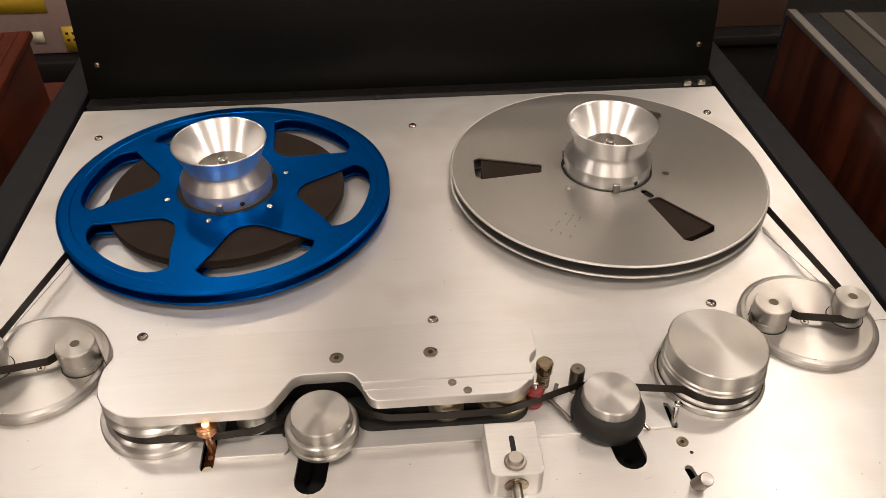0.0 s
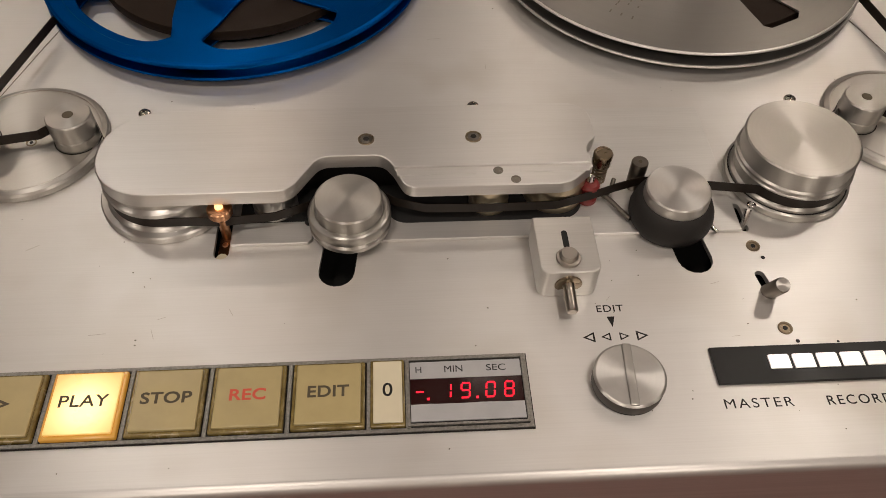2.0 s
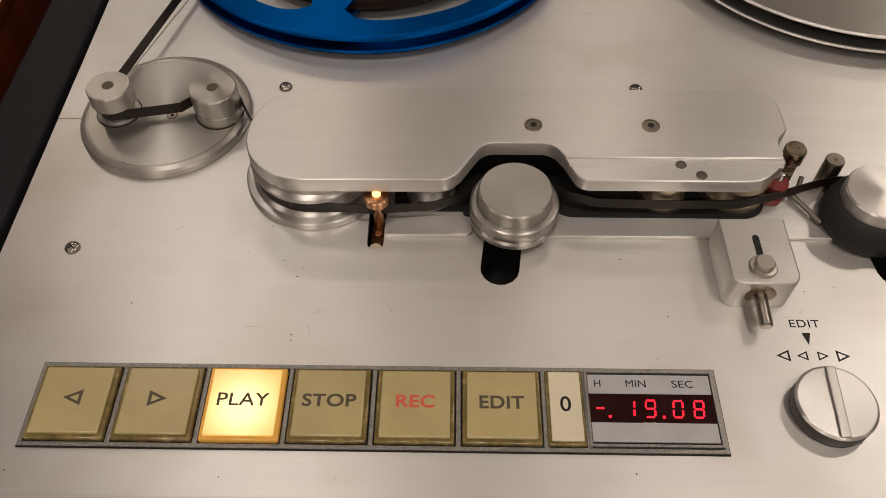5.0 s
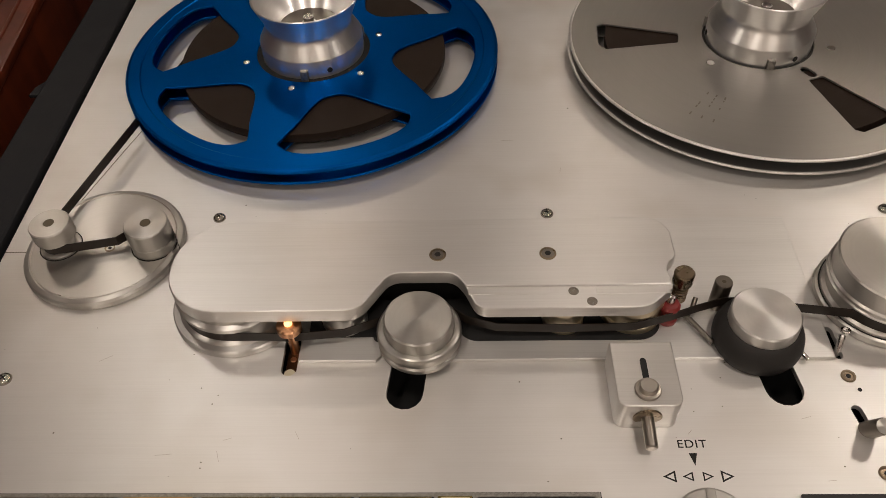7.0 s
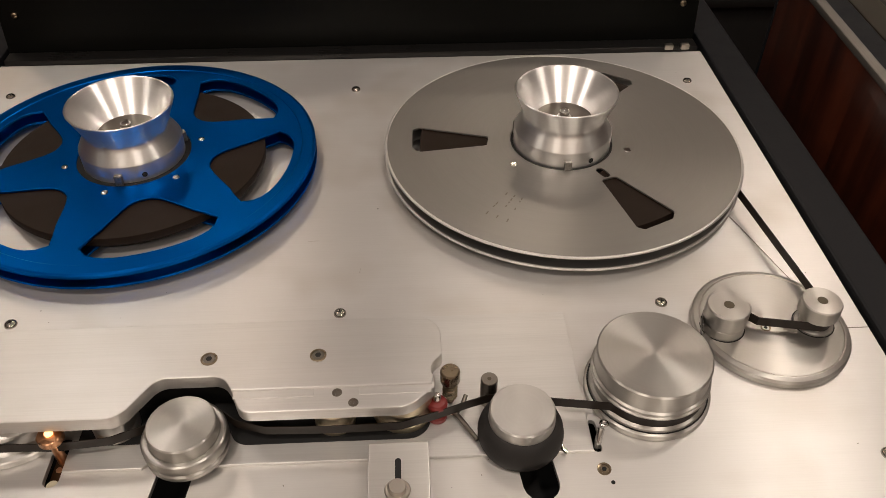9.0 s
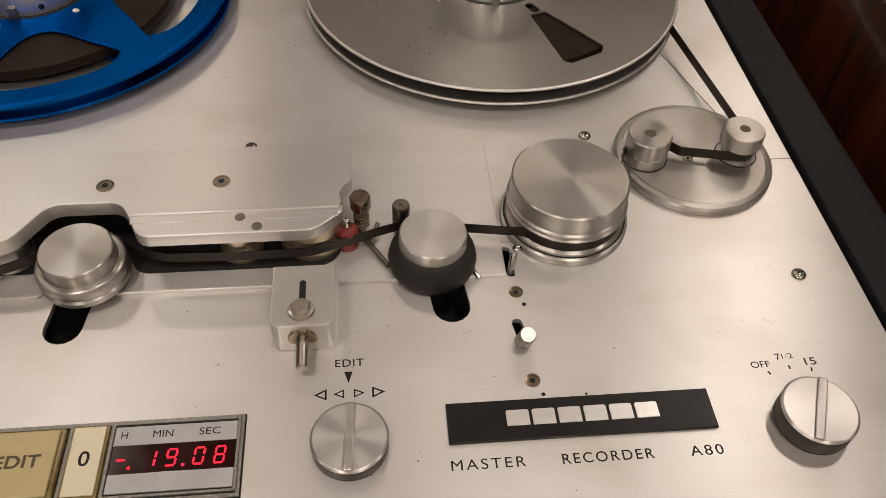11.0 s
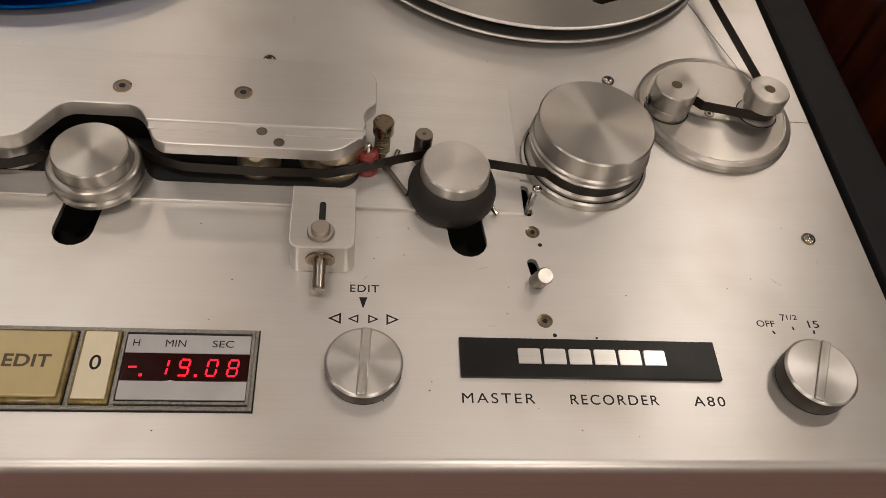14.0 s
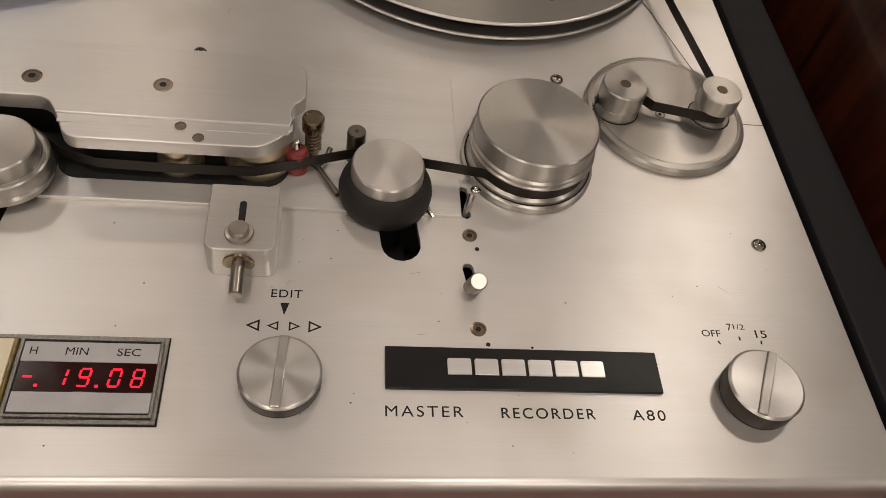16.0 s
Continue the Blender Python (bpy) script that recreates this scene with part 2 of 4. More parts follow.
SKIRT = plain("amber_button_skirt", (0.25, 0.185, 0.06), 0.24, 0, 160, 0.6, 0.03)
IVORY = plain("ivory_button_plastic", (0.66, 0.60, 0.44), 0.35, 0, 50, 0.08, 0.02)
LIT = plain("lit_yellow_button_plastic", (0.8, 0.6, 0.25), 0.3, 0, 40, 0.06, 0.02, (1.0, 0.66, 0.24), 1.5)
LIT_SKIRT = plain("lit_amber_button_skirt", (0.5, 0.3, 0.07), 0.25, 0, 60, 0.2, 0.03, (1.0, 0.40, 0.03), 0.22)
nt = LIT.node_tree
lc = nt.nodes.new("ShaderNodeTexCoord")
lm = nt.nodes.new("ShaderNodeVectorMath")
lm.operation, lm.inputs[1].default_value = "DISTANCE", (0.5, 0.42, 1.0)
link(nt, lc.outputs["Generated"], lm.inputs[0])
link(nt, two_tone(nt, ramp(nt, lm.outputs["Value"], 0.25, 0.66, 0, 1), (1.0, 0.79, 0.40), (1.0, 0.54, 0.12)), nt.nodes["Principled BSDF"].inputs["Emission Color"])
link(nt, ramp(nt, lm.outputs["Value"], 0.15, 0.65, 1.5, 0.55), nt.nodes["Principled BSDF"].inputs["Emission Strength"])
LABEL_STRIP = plain("pale_grey_label_strip", (0.42, 0.42, 0.43), 0.4)
SCREEN = plain("dark_red_display_window", (0.020, 0.004, 0.004), 0.12, 0, 60, 0.1, 0.0)
DIGIT = plain("red_led_segment", (0.6, 0.02, 0.03), 0.4, 0, 60, 0.05, 0.0, (1.0, 0.0, 0.025), 1.7)
REDPRINT = plain("red_print", (0.60, 0.09, 0.05), 0.5, 0, 200, 0.1, 0.0)
BROWNPRINT = plain("dark_brown_print", (0.07, 0.055, 0.03), 0.5, 0, 200, 0.1, 0.0)
BULB = plain("glowing_lamp_glass", (1.0, 0.7, 0.4), 0.3, 0, 60, 0.05, 0.0, (1.0, 0.50, 0.20), 2.2)
MAHOGANY = wood("dark_mahogany", (0.075, 0.017, 0.007), (0.016, 0.004, 0.0024))
REDWOOD = wood("red_stained_wood", (0.11, 0.022, 0.008), (0.055, 0.010, 0.004), 0.3)
TRIM = brushed("worn_steel_trim", (0.25, 0.235, 0.215), 0.38, "Y", 600, 0.05, 0.15, 0.3, 0.2)
OLIVE = plain("olive_grey_metal_top", (0.055, 0.048, 0.037), 0.4, 0.6, 20, 0.2, 0.05)
PLASTER = plain("pale_warm_plaster", (0.66, 0.61, 0.55), 0.85, 0, 6, 0.08, 0.2)
WALL = plain("dark_brown_wall_cloth", (0.075, 0.06, 0.05), 0.9, 0, 6, 0.08, 0.2)
CEIL = plain("white_ceiling_plaster", (0.78, 0.75, 0.70), 0.9, 0, 5, 0.05, 0.2)
FLOOR = plain("red_brown_carpet", (0.26, 0.075, 0.05), 0.95, 0, 25, 0.35, 0.8)
PALE = plain("pale_pinkish_plastic", (0.26, 0.18, 0.16), 0.4)
YELLOW = plain("yellow_paper_tag", (0.50, 0.33, 0.02), 0.6)

# ---- building helpers ----
WORLD = {}


def finish(me, angle=32):
    uv = me.uv_layers.new(name="along")
    for p in me.polygons:
        ax = max(range(3), key=lambda i: abs(p.normal[i]))
        u, v = ((1, 2), (0, 2), (0, 1))[ax]
        for li in p.loop_indices:
            c = me.vertices[me.loops[li].vertex_index].co
            uv.data[li].uv = (c[u], c[v])
    for p in me.polygons:
        p.use_smooth = True
    me.set_sharp_from_angle(angle=radians(angle))
    for p in me.polygons:
        p.use_smooth = abs(p.normal.z) < 0.9995
    return me


def to_mesh(bm, name="mesh", angle=32):
    me = bpy.data.meshes.new(name)
    bmesh.ops.recalc_face_normals(bm, faces=bm.faces)
    bm.to_mesh(me)
    bm.free()
    return finish(me, angle)


def part(name, me, mat, parent=None, at=None, label=""):
    """One mesh object, as a thing of its own or under a thing or part; at is its pose in the world."""
    at = at if isinstance(at, Matrix) else Matrix.Translation(at or (0, 0, 0))
    if isinstance(me, bmesh.types.BMesh):
        me = to_mesh(me, name)
    if not me.materials:
        me.materials.append(mat)
    ob = new(name, me)
    if parent:
        ob.parent = parent
        ob.matrix_parent_inverse = WORLD[parent].inverted()
    ob.matrix_basis = at
    WORLD[ob] = at.copy()
    return tagged(ob, label) if label else ob


def thing(name, at, label, category, group="", kind=""):
    ob = new(name)
    ob.empty_display_size = 0.05
    ob.matrix_basis = Matrix.Translation(at)
    WORLD[ob] = Matrix.Translation(at)
    return tagged(ob, label, category, group, kind)


def lathe(profile, seg=72):
    """A body turned round z from points (radius, height), from the axis at the bottom to the axis at the top."""
    bm = bmesh.new()
    rings = []
    for r, z in profile:
        if r < 1e-6:
            rings.append([bm.verts.new((0, 0, z))])
        else:
            rings.append([bm.verts.new((r * math.cos(2 * math.pi * k / seg), r * math.sin(2 * math.pi * k / seg), z)) for k in range(seg)])
    for a, b in zip(rings, rings[1:]):
        for k in range(seg):
            j = (k + 1) % seg
            if len(a) == 1 and len(b) > 1:
                bm.faces.new((a[0], b[j], b[k]))
            elif len(b) == 1 and len(a) > 1:
                bm.faces.new((a[k], a[j], b[0]))
            elif len(a) > 1:
                bm.faces.new((a[k], a[j], b[j], b[k]))
    return bm


def disc(r, z0, z1, c=0.0006, seg=64):
    """A turned disc with small chamfers."""
    return lathe([(0, z0), (r - c, z0), (r, z0 + c), (r, z1 - c), (r - c, z1), (0, z1)], seg)


def box(x0, x1, y0, y1, z0, z1, bevel=0.0005, seg=2):
    bm = bmesh.new()
    bmesh.ops.create_cube(bm, size=1)
    for v in bm.verts:
        v.co = ((x0 + x1) / 2 + v.co.x * (x1 - x0), (y0 + y1) / 2 + v.co.y * (y1 - y0), (z0 + z1) / 2 + v.co.z * (z1 - z0))
    if bevel:
        bmesh.ops.bevel(bm, geom=bm.edges[:], offset=bevel, segments=seg, affect="EDGES", profile=0.5)
    return bm


def evaluated(cu):
    ob = bpy.data.objects.new("shape", cu)
    scene.collection.objects.link(ob)
    dg = bpy.context.evaluated_depsgraph_get()
    me = bpy.data.meshes.new_from_object(ob.evaluated_get(dg))
    bpy.data.objects.remove(ob)
    bpy.data.curves.remove(cu)
    me.materials.clear()
    return me


def rounded(corners, seg=8):
    """A closed outline from (x, y, radius), its corners rounded."""
    out, n = [], len(corners)
    for k in range(n):
        p0, p1, p2 = (Vector(corners[(k + d) % n][:2]) for d in (-1, 0, 1))
        r = corners[k][2] if len(corners[k]) > 2 else 0
        if r <= 0:
            out.append(p1)
            continue
        u, v = (p0 - p1).normalized(), (p2 - p1).normalized()
        half = u.angle(v) / 2
        d = min(r / math.tan(half), 0.49 * (p0 - p1).length, 0.49 * (p2 - p1).length)
        rr = d * math.tan(half)
        c = p1 + (u + v).normalized() * (rr / math.sin(half))
        a, b = p1 + u * d - c, p1 + v * d - c
        turn = a.angle_signed(b)
        for s in range(seg + 1):
            q = -turn * s / seg
            out.append(c + Vector((a.x * math.cos(q) - a.y * math.sin(q), a.x * math.sin(q) + a.y * math.cos(q))))
    return [(p[0], p[1]) for p in out]


def plate(outlines, z0, z1, bevel=0.0, angle=20):
    """A flat plate of one outline (and holes), with rounded rims where bevel is given."""
    cu = bpy.data.curves.new("plate", "CURVE")
    cu.dimensions, cu.fill_mode = "2D", "BOTH"
    cu.extrude = max((z1 - z0) / 2 - bevel, 0)
    cu.bevel_depth, cu.bevel_resolution, cu.offset = bevel, 2, -bevel
    for pts in outlines:
        sp = cu.splines.new("POLY")
        sp.points.add(len(pts) - 1)
        for q, p in zip(sp.points, pts):
            q.co = (p[0], p[1], 0, 1)
        sp.use_cyclic_u = True
    me = evaluated(cu)
    bm = bmesh.new()
    bm.from_mesh(me)
    bpy.data.meshes.remove(me)
    bmesh.ops.translate(bm, verts=bm.verts, vec=(0, 0, (z0 + z1) / 2))
    bmesh.ops.remove_doubles(bm, verts=bm.verts, dist=0.000004)
    return to_mesh(bm, "plate", angle)


def slot(x0, y0, x1, y1, w, seg=8):
    """The outline of a slot from one end's centre to the other's."""
    a, b = Vector((x0, y0)), Vector((x1, y1))
    q = math.atan2(b.y - a.y, b.x - a.x)
    pts = []
    for c, s in ((b, q - math.pi / 2), (a, q + math.pi / 2)):
        pts += [(c.x + w / 2 * math.cos(s + math.pi * k / seg), c.y + w / 2 * math.sin(s + math.pi * k / seg)) for k in range(seg + 1)]
    return pts


def tube(points, r, closed=False, res=3):
    cu = bpy.data.curves.new("tube", "CURVE")
    cu.dimensions, cu.bevel_depth, cu.bevel_resolution, cu.use_fill_caps = "3D", r, res, True
    sp = cu.splines.new("POLY")
    sp.points.add(len(points) - 1)
    for q, p in zip(sp.points, points):
        q.co = (*p, 1)
    sp.use_cyclic_u = closed
    return finish(evaluated(cu), 50)


def ribbon(points, z0, z1, thick=0.0004):
    """A thin upright band along points in plan."""
    bm = bmesh.new()
    n, rows = len(points), []
    for k, p in enumerate(points):
        a, b = Vector(points[max(k - 1, 0)]), Vector(points[min(k + 1, n - 1)])
        d = (b - a).normalized()
        off = Vector((-d.y, d.x)) * thick / 2
        p = Vector(p)
        rows.append([bm.verts.new((*(p + s * off), z)) for s, z in ((1, z0), (1, z1), (-1, z1), (-1, z0))])
    for a, b in zip(rows, rows[1:]):
        for k in range(4):
            bm.faces.new((a[k], a[(k + 1) % 4], b[(k + 1) % 4], b[k]))
    bm.faces.new(rows[0])
    bm.faces.new(rows[-1][::-1])
    return bm


def lettering(body, x0, x1, y0, y1, z, spacing=1.0, bold=0.0):
    """Flat raised print of the text, filling the given rectangle."""
    cu = bpy.data.curves.new("text", "FONT")
    cu.body, cu.size, cu.space_character, cu.extrude, cu.offset = body, 0.01, spacing, 0.00003, bold
    me = evaluated(cu)
    co = np.array([v.co for v in me.vertices])
    lo, hi = co.min(0), co.max(0)
    for v in me.vertices:
        v.co.x = x0 + (v.co.x - lo[0]) * (x1 - x0) / (hi[0] - lo[0])
        v.co.y = y0 + (v.co.y - lo[1]) * (y1 - y0) / (hi[1] - lo[1])
        v.co.z = z + v.co.z
    return me


def arc(cx, cy, r, a0, a1, n=16):
    return [(cx + r * math.cos(radians(a0 + (a1 - a0) * k / n)), cy + r * math.sin(radians(a0 + (a1 - a0) * k / n))) for k in range(n + 1)]


# ---- the room ----
def room_box(name, x0, x1, y0, y1, z0, z1, mat, label):
    return tagged(part(name, box(x0, x1, y0, y1, z0, z1, 0), mat), label, name.split("_")[0], "", "structure")


room_box("floor", -3.2, 3.2, -2.6, 4.4, -0.1, 0, FLOOR, "red-brown carpeted floor of the dim room")
room_box("ceiling", -3.2, 3.2, -2.6, 4.4, 2.62, 2.72, CEIL, "plain white plaster ceiling over the room")
room_box("wall_north", -3.2, 3.2, 4.4, 4.5, 0, 2.62, WALL, "plain brown cloth wall behind the recorder")
room_box("wall_south", -3.2, 3.2, -2.7, -2.6, 0, 2.62, PLASTER, "pale plaster wall behind the viewer")
room_box("wall_east", 3.2, 3.3, -2.6, 4.4, 0, 2.62, WALL, "plain warm plaster side wall")
room_box("wall_west", -3.3, -3.2, -2.6, 4.4, 0, 2.62, WALL, "plain warm plaster side wall")

# ---- the tape recorder ----
rec = thing("tape_recorder", (0, 0.36, 0), "studio reel-to-reel tape recorder with a brushed aluminium deck", "tape recorder")
W = 0.3180                                # half the deck's width
FRONT, BACK = 0.0730, 0.6280


def on(x, y, z=0.0):
    return (x, y, D + z)


part("pedestal", box(-0.345, 0.345, 0.085, 0.74, 0.0, D - 0.045, 0.004), BODY, rec, None, "dark painted pedestal body")

# deck with its slots
holes = [
    slot(-0.1383, 0.1974, -0.1383, 0.2200, 0.0080),
    slot(-0.0786, 0.1828, -0.0750, 0.2140, 0.0184),
    slot(0.1070, 0.1838, 0.1040, 0.2080, 0.0186),
    slot(0.1378, 0.1720, 0.1392, 0.1640, 0.0052),
    slot(0.1392, 0.2035, 0.1385, 0.2190, 0.0046),
]
deck = part("deck_plate", plate([[(-W, FRONT), (W, FRONT), (W, BACK), (-W, BACK)]] + [list(reversed(h)) for h in holes], -0.003, 0.0),
            DECK, rec, on(0, 0), "brushed aluminium deck plate, lightly scratched")
# black slab below the slots, its colour standing in for shade
part("underside", box(-W, W, FRONT + 0.01, BACK, -0.045, -0.024, 0), BLACK_HOLE, rec, on(0, 0), "black slab painted as the dark space under the deck")

# rolled front edge and front panel
bm = bmesh.new()
prof = [(FRONT, 0.0)] + [(FRONT - 0.0005 - 0.0045 * math.sin(radians(d)), -0.0045 + 0.0045 * math.cos(radians(d))) for d in range(0, 91, 10)]
prof += [(FRONT - 0.005, -0.130), (FRONT + 0.004, -0.130), (FRONT + 0.004, -0.003), (FRONT, -0.003)]
rows = [[bm.verts.new((x, y, z)) for y, z in prof] for x in (-W - 0.0025, W + 0.0025)]
n = len(prof)
for k in range(n):
    bm.faces.new((rows[0][k], rows[0][(k + 1) % n], rows[1][(k + 1) % n], rows[1][k]))
bm.faces.new(rows[0])
bm.faces.new(rows[1][::-1])
part("front_panel", bm, EDGE, rec, on(0, 0), "aluminium front panel with a rolled edge")
part("lower_front", box(-0.345, 0.345, 0.078, 0.086, 0.05, D - 0.131, 0.002), BODY, rec, None, "dark lower front board")

for s in (-1, 1):
    x0, x1 = sorted((s * 0.3205, s * 0.3525))
    part("side_rail", box(x0, x1, 0.060, 0.745, -0.045, 0.0035, 0.0022), RAIL, rec, on(0, 0), "dark grey painted side rail")

# leaning black panel behind the deck
LEAN = Matrix.Translation(on(0, 0.646)) @ Matrix.Rotation(radians(-8), 4, "X")
panel = part("rear_panel", box(-0.3160, 0.3160, 0.0, 0.016, 0.002, 0.108, 0.0012), PANEL, rec, LEAN, "black upright rear panel, faintly glossy")
part("rear_ledge", box(-0.3150, 0.3150, BACK + 0.001, 0.6455, -0.02, 0.0045, 0.0012), LEDGE, rec, on(0, 0), "dark metal ledge at the panel's foot")
for x in (0.289, 0.304):
    part("ledge_clip", box(x - 0.005, x + 0.003, BACK - 0.0008, BACK + 0.005, 0.002, 0.0068, 0.001), STEEL, rec, on(0, 0), "small bright spring clip")
part("rear_housing", box(-0.3150, 0.3150, 0.6660, 0.745, -0.05, 0.03, 0.003), BODY, rec, on(0, 0))


def screw_mesh(r, h, cross=True):
    """A domed screw head with a cross recess."""
    bm = lathe([(0, -0.002), (r, -0.002), (r, h * 0.3), (r * 0.85, h * 0.75), (r * 0.5, h), (0, h * 1.05)], 24)
    return to_mesh(bm, "screw", 40)


# raised black cross, painted as the shade in a screw's recess
def cross_mesh(r, h):
    bm = bmesh.new()
    for a in (30, 120):
        piece = box(-r * 0.55, r * 0.36, -r * 0.07, r * 0.07, h * 0.9, h * 1.08, 0)
        bmesh.ops.rotate(piece, verts=piece.verts, cent=(0, 0, 0), matrix=Matrix.Rotation(radians(a), 3, "Z"))
        tmp = bpy.data.meshes.new("t")
        piece.to_mesh(tmp)
        piece.free()
        bm.from_mesh(tmp)
        bpy.data.meshes.remove(tmp)
    return to_mesh(bm, "cross")


dome, cross = screw_mesh(0.0038, 0.0022), cross_mesh(0.0038, 0.0022)
spots = [(-0.2905, 0.5745), (0.0015, 0.5730), (0.2905, 0.5745), (-0.1962, 0.3066), (0.0008, 0.3066), (0.1988, 0.3066), (-0.2838, 0.1925), (0.2885, 0.1930)]
for k, (x, y) in enumerate(spots):
    m = Matrix.Translation(on(x, y)) @ Matrix.Rotation(k * 1.1, 4, "Z")
    part("screw", dome, SCREW, deck, m)
    part("screw_recess", cross, BLACK_HOLE, deck, m)
for k, (x, y) in enumerate([(-0.301, 0.038), (0.301, 0.037)]):
    part("screw", screw_mesh(0.0030, 0.002), BRASS, panel, LEAN @ Matrix.Translation((x, 0, y)) @ Matrix.Rotation(radians(90), 4, "X"))


def countersunk(x, y, parent, z=0.0, r=0.0036, ring=BRASS):
    base = part("screw", lathe([(0, -0.001), (r, -0.001), (r, 0.0003), (r * 0.72, 0.0001), (r * 0.68, -0.0002), (r * 0.3, -0.0002), (r * 0.28, -0.0010), (0, -0.0010)], 28), ring, parent, on(x, y, z + 0.0002))
    # black disc painted as the shade in the socket
    part("screw_socket", disc(r * 0.36, 0, 0.0003, 0.00005, 6), BLACK_HOLE, parent, on(x, y, z + 0.0001))
    return base


countersunk(0.1400, 0.1910, deck)
countersunk(0.1402, 0.1393, deck)
# small black discs painted as shaded holes
for x, y, r in [(0.1430, 0.1832, 0.0011), (0.1440, 0.1318, 0.0010), (0.1636, 0.1308, 0.0006)]:
    part("small_hole", disc(r, -0.0004, 0.0002, 0.0001, 16), BLACK_HOLE, deck, on(x, y))

# fine lines each side: one slanting by the reel, one the side cover's seam
for s in (-1, 1):
    part("seam", ribbon([(s * 0.2875, 0.320), (s * 0.2720, 0.374), (s * 0.2560, 0.426)], -0.0005, 0.00018, 0.0005), DARKSTEEL, deck, on(0, 0))
    part("seam", ribbon([(s * 0.3000, 0.2806), (s * W, 0.2806)], -0.0005, 0.00018, 0.0005), DARKSTEEL, deck, on(0, 0))

# light scratches in the deck's finish
for x, y, l, a in [(-0.165, 0.149, 0.006, 110), (-0.162, 0.158, 0.004, 20), (-0.191, 0.150, 0.008, 5), (0.0568, 0.1606, 0.0030, 48), (0.113, 0.168, 0.005, 15), (0.115, 0.136, 0.004, 5), (-0.129, 0.160, 0.005, 120), (-0.235, 0.205, 0.007, 30),
                   (0.012, 0.345, 0.005, 80), (0.262, 0.165, 0.006, 140), (-0.02, 0.375, 0.008, 3)]:
    part("scratch", box(-l / 2, l / 2, -0.00010, 0.00010, 0, 0.00006, 0), STEEL, deck, Matrix.Translation(on(x, y)) @ Matrix.Rotation(radians(a), 4, "Z"))

# dust and pits over the deck
rng = random.Random(11)
bm = bmesh.new()
for k in range(90):
    x, y, r = rng.uniform(-0.30, 0.30), rng.uniform(0.078, 0.33), rng.uniform(0.00018, 0.00048)
    ring = [bm.verts.new((x + r * math.cos(a), y + r * 0.8 * math.sin(a), 0.00008)) for a in (0, 1.05, 2.1, 3.14, 4.2, 5.25)]
    low = [bm.verts.new((v.co.x, v.co.y, -0.00005)) for v in ring]
    bm.faces.new(ring)
    for i in range(6):
        bm.faces.new((low[i], low[(i + 1) % 6], ring[(i + 1) % 6], ring[i]))
tagged(part("dust_specks", bm, BROWNPRINT, deck, on(0, 0)), "dark dust specks and pits on the deck", "", "", "stuff")

# plate under the heads
part("head_base_plate", plate([rounded([(-0.1335, 0.201), (-0.0940, 0.201), (-0.0916, 0.2035), (-0.0916, 0.2230), (-0.0570, 0.2230), (-0.0570, 0.201), (0.1365, 0.201), (0.1365, 0.300, 0.001), (-0.1335, 0.300)])], 0.0, 0.0022, 0.0004), BASEPLATE, rec, on(0, 0))
# black sheets laid over the base plate paint the well's shade
part("head_well", plate([rounded([(-0.0520, 0.2125, 0.010), (0.0530, 0.2125, 0.012), (0.0530, 0.262), (-0.0520, 0.262)])], 0.0, 0.0026), BLACK_HOLE, rec, on(0, 0), "black sheet painted as the shaded recess under the heads")
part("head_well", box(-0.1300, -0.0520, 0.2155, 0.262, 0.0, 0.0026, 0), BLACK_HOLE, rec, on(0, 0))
part("head_block", box(-0.185, 0.050, 0.240, 0.268, 0.0, 0.0225, 0.001), BODY, rec, on(0, 0), "dark block carrying the head cover")

# head cover, with the stepped ledge along its front
main = rounded([(-0.2012, 0.2728, 0.030), (-0.2012, 0.2103, 0.029), (-0.1010, 0.2108, 0.013), (-0.0865, 0.2348, 0.010), (-0.0535, 0.2348, 0.010),
                (-0.0478, 0.2258), (0.0540, 0.2258), (0.0550, 0.2304)] + [(0.0638 + 0.0098 * math.cos(radians(a)), 0.2345 + 0.0098 * math.sin(radians(a))) for a in (195, 180, 165, 150, 136, 124)] + [(0.0600, 0.2452, 0.001), (0.0600, 0.2728, 0.026)])
cover = part("head_cover", plate([main], 0.0222, 0.0310, 0.0007), COVER, rec, on(0, 0), "brushed aluminium head cover")
ledge = rounded([(-0.0490, 0.2285), (-0.0420, 0.2122, 0.008), (0.0420, 0.2122, 0.016), (0.0553, 0.2240, 0.002), (0.0553, 0.2285)])
part("ledge", plate([ledge], 0.0222, 0.0297, 0.0007), COVER, cover, on(0, 0))
for x, y in [(-0.0622, 0.2468), (-0.0052, 0.2468)]:
    part("screw", lathe([(0, 0), (0.0044, 0), (0.0044, 0.0004), (0.0041, 0.0006), (0.0035, 0.0006), (0.0033, 0.0002), (0, 0.0002)], 32), BRASS, cover, on(x, y, 0.0309))
    part("screw_head", disc(0.0031, 0, 0.0003, 0.0001, 28), DARKSTEEL, cover, on(x, y, 0.0311))
    # socket's shade as a black six-sided disc
    part("screw_socket", disc(0.0017, 0, 0.0002, 0.00005, 6), BLACK_HOLE, cover, on(x, y, 0.03135))
for x, y in [(0.0058, 0.2226), (0.0143, 0.2160)]:
    part("screw", lathe([(0, 0), (0.0026, 0), (0.0026, 0.0003), (0.0021, 0.0003), (0.0020, 0.0001), (0, 0.0001)], 28), DARKSTEEL, cover, on(x, y, 0.0296))

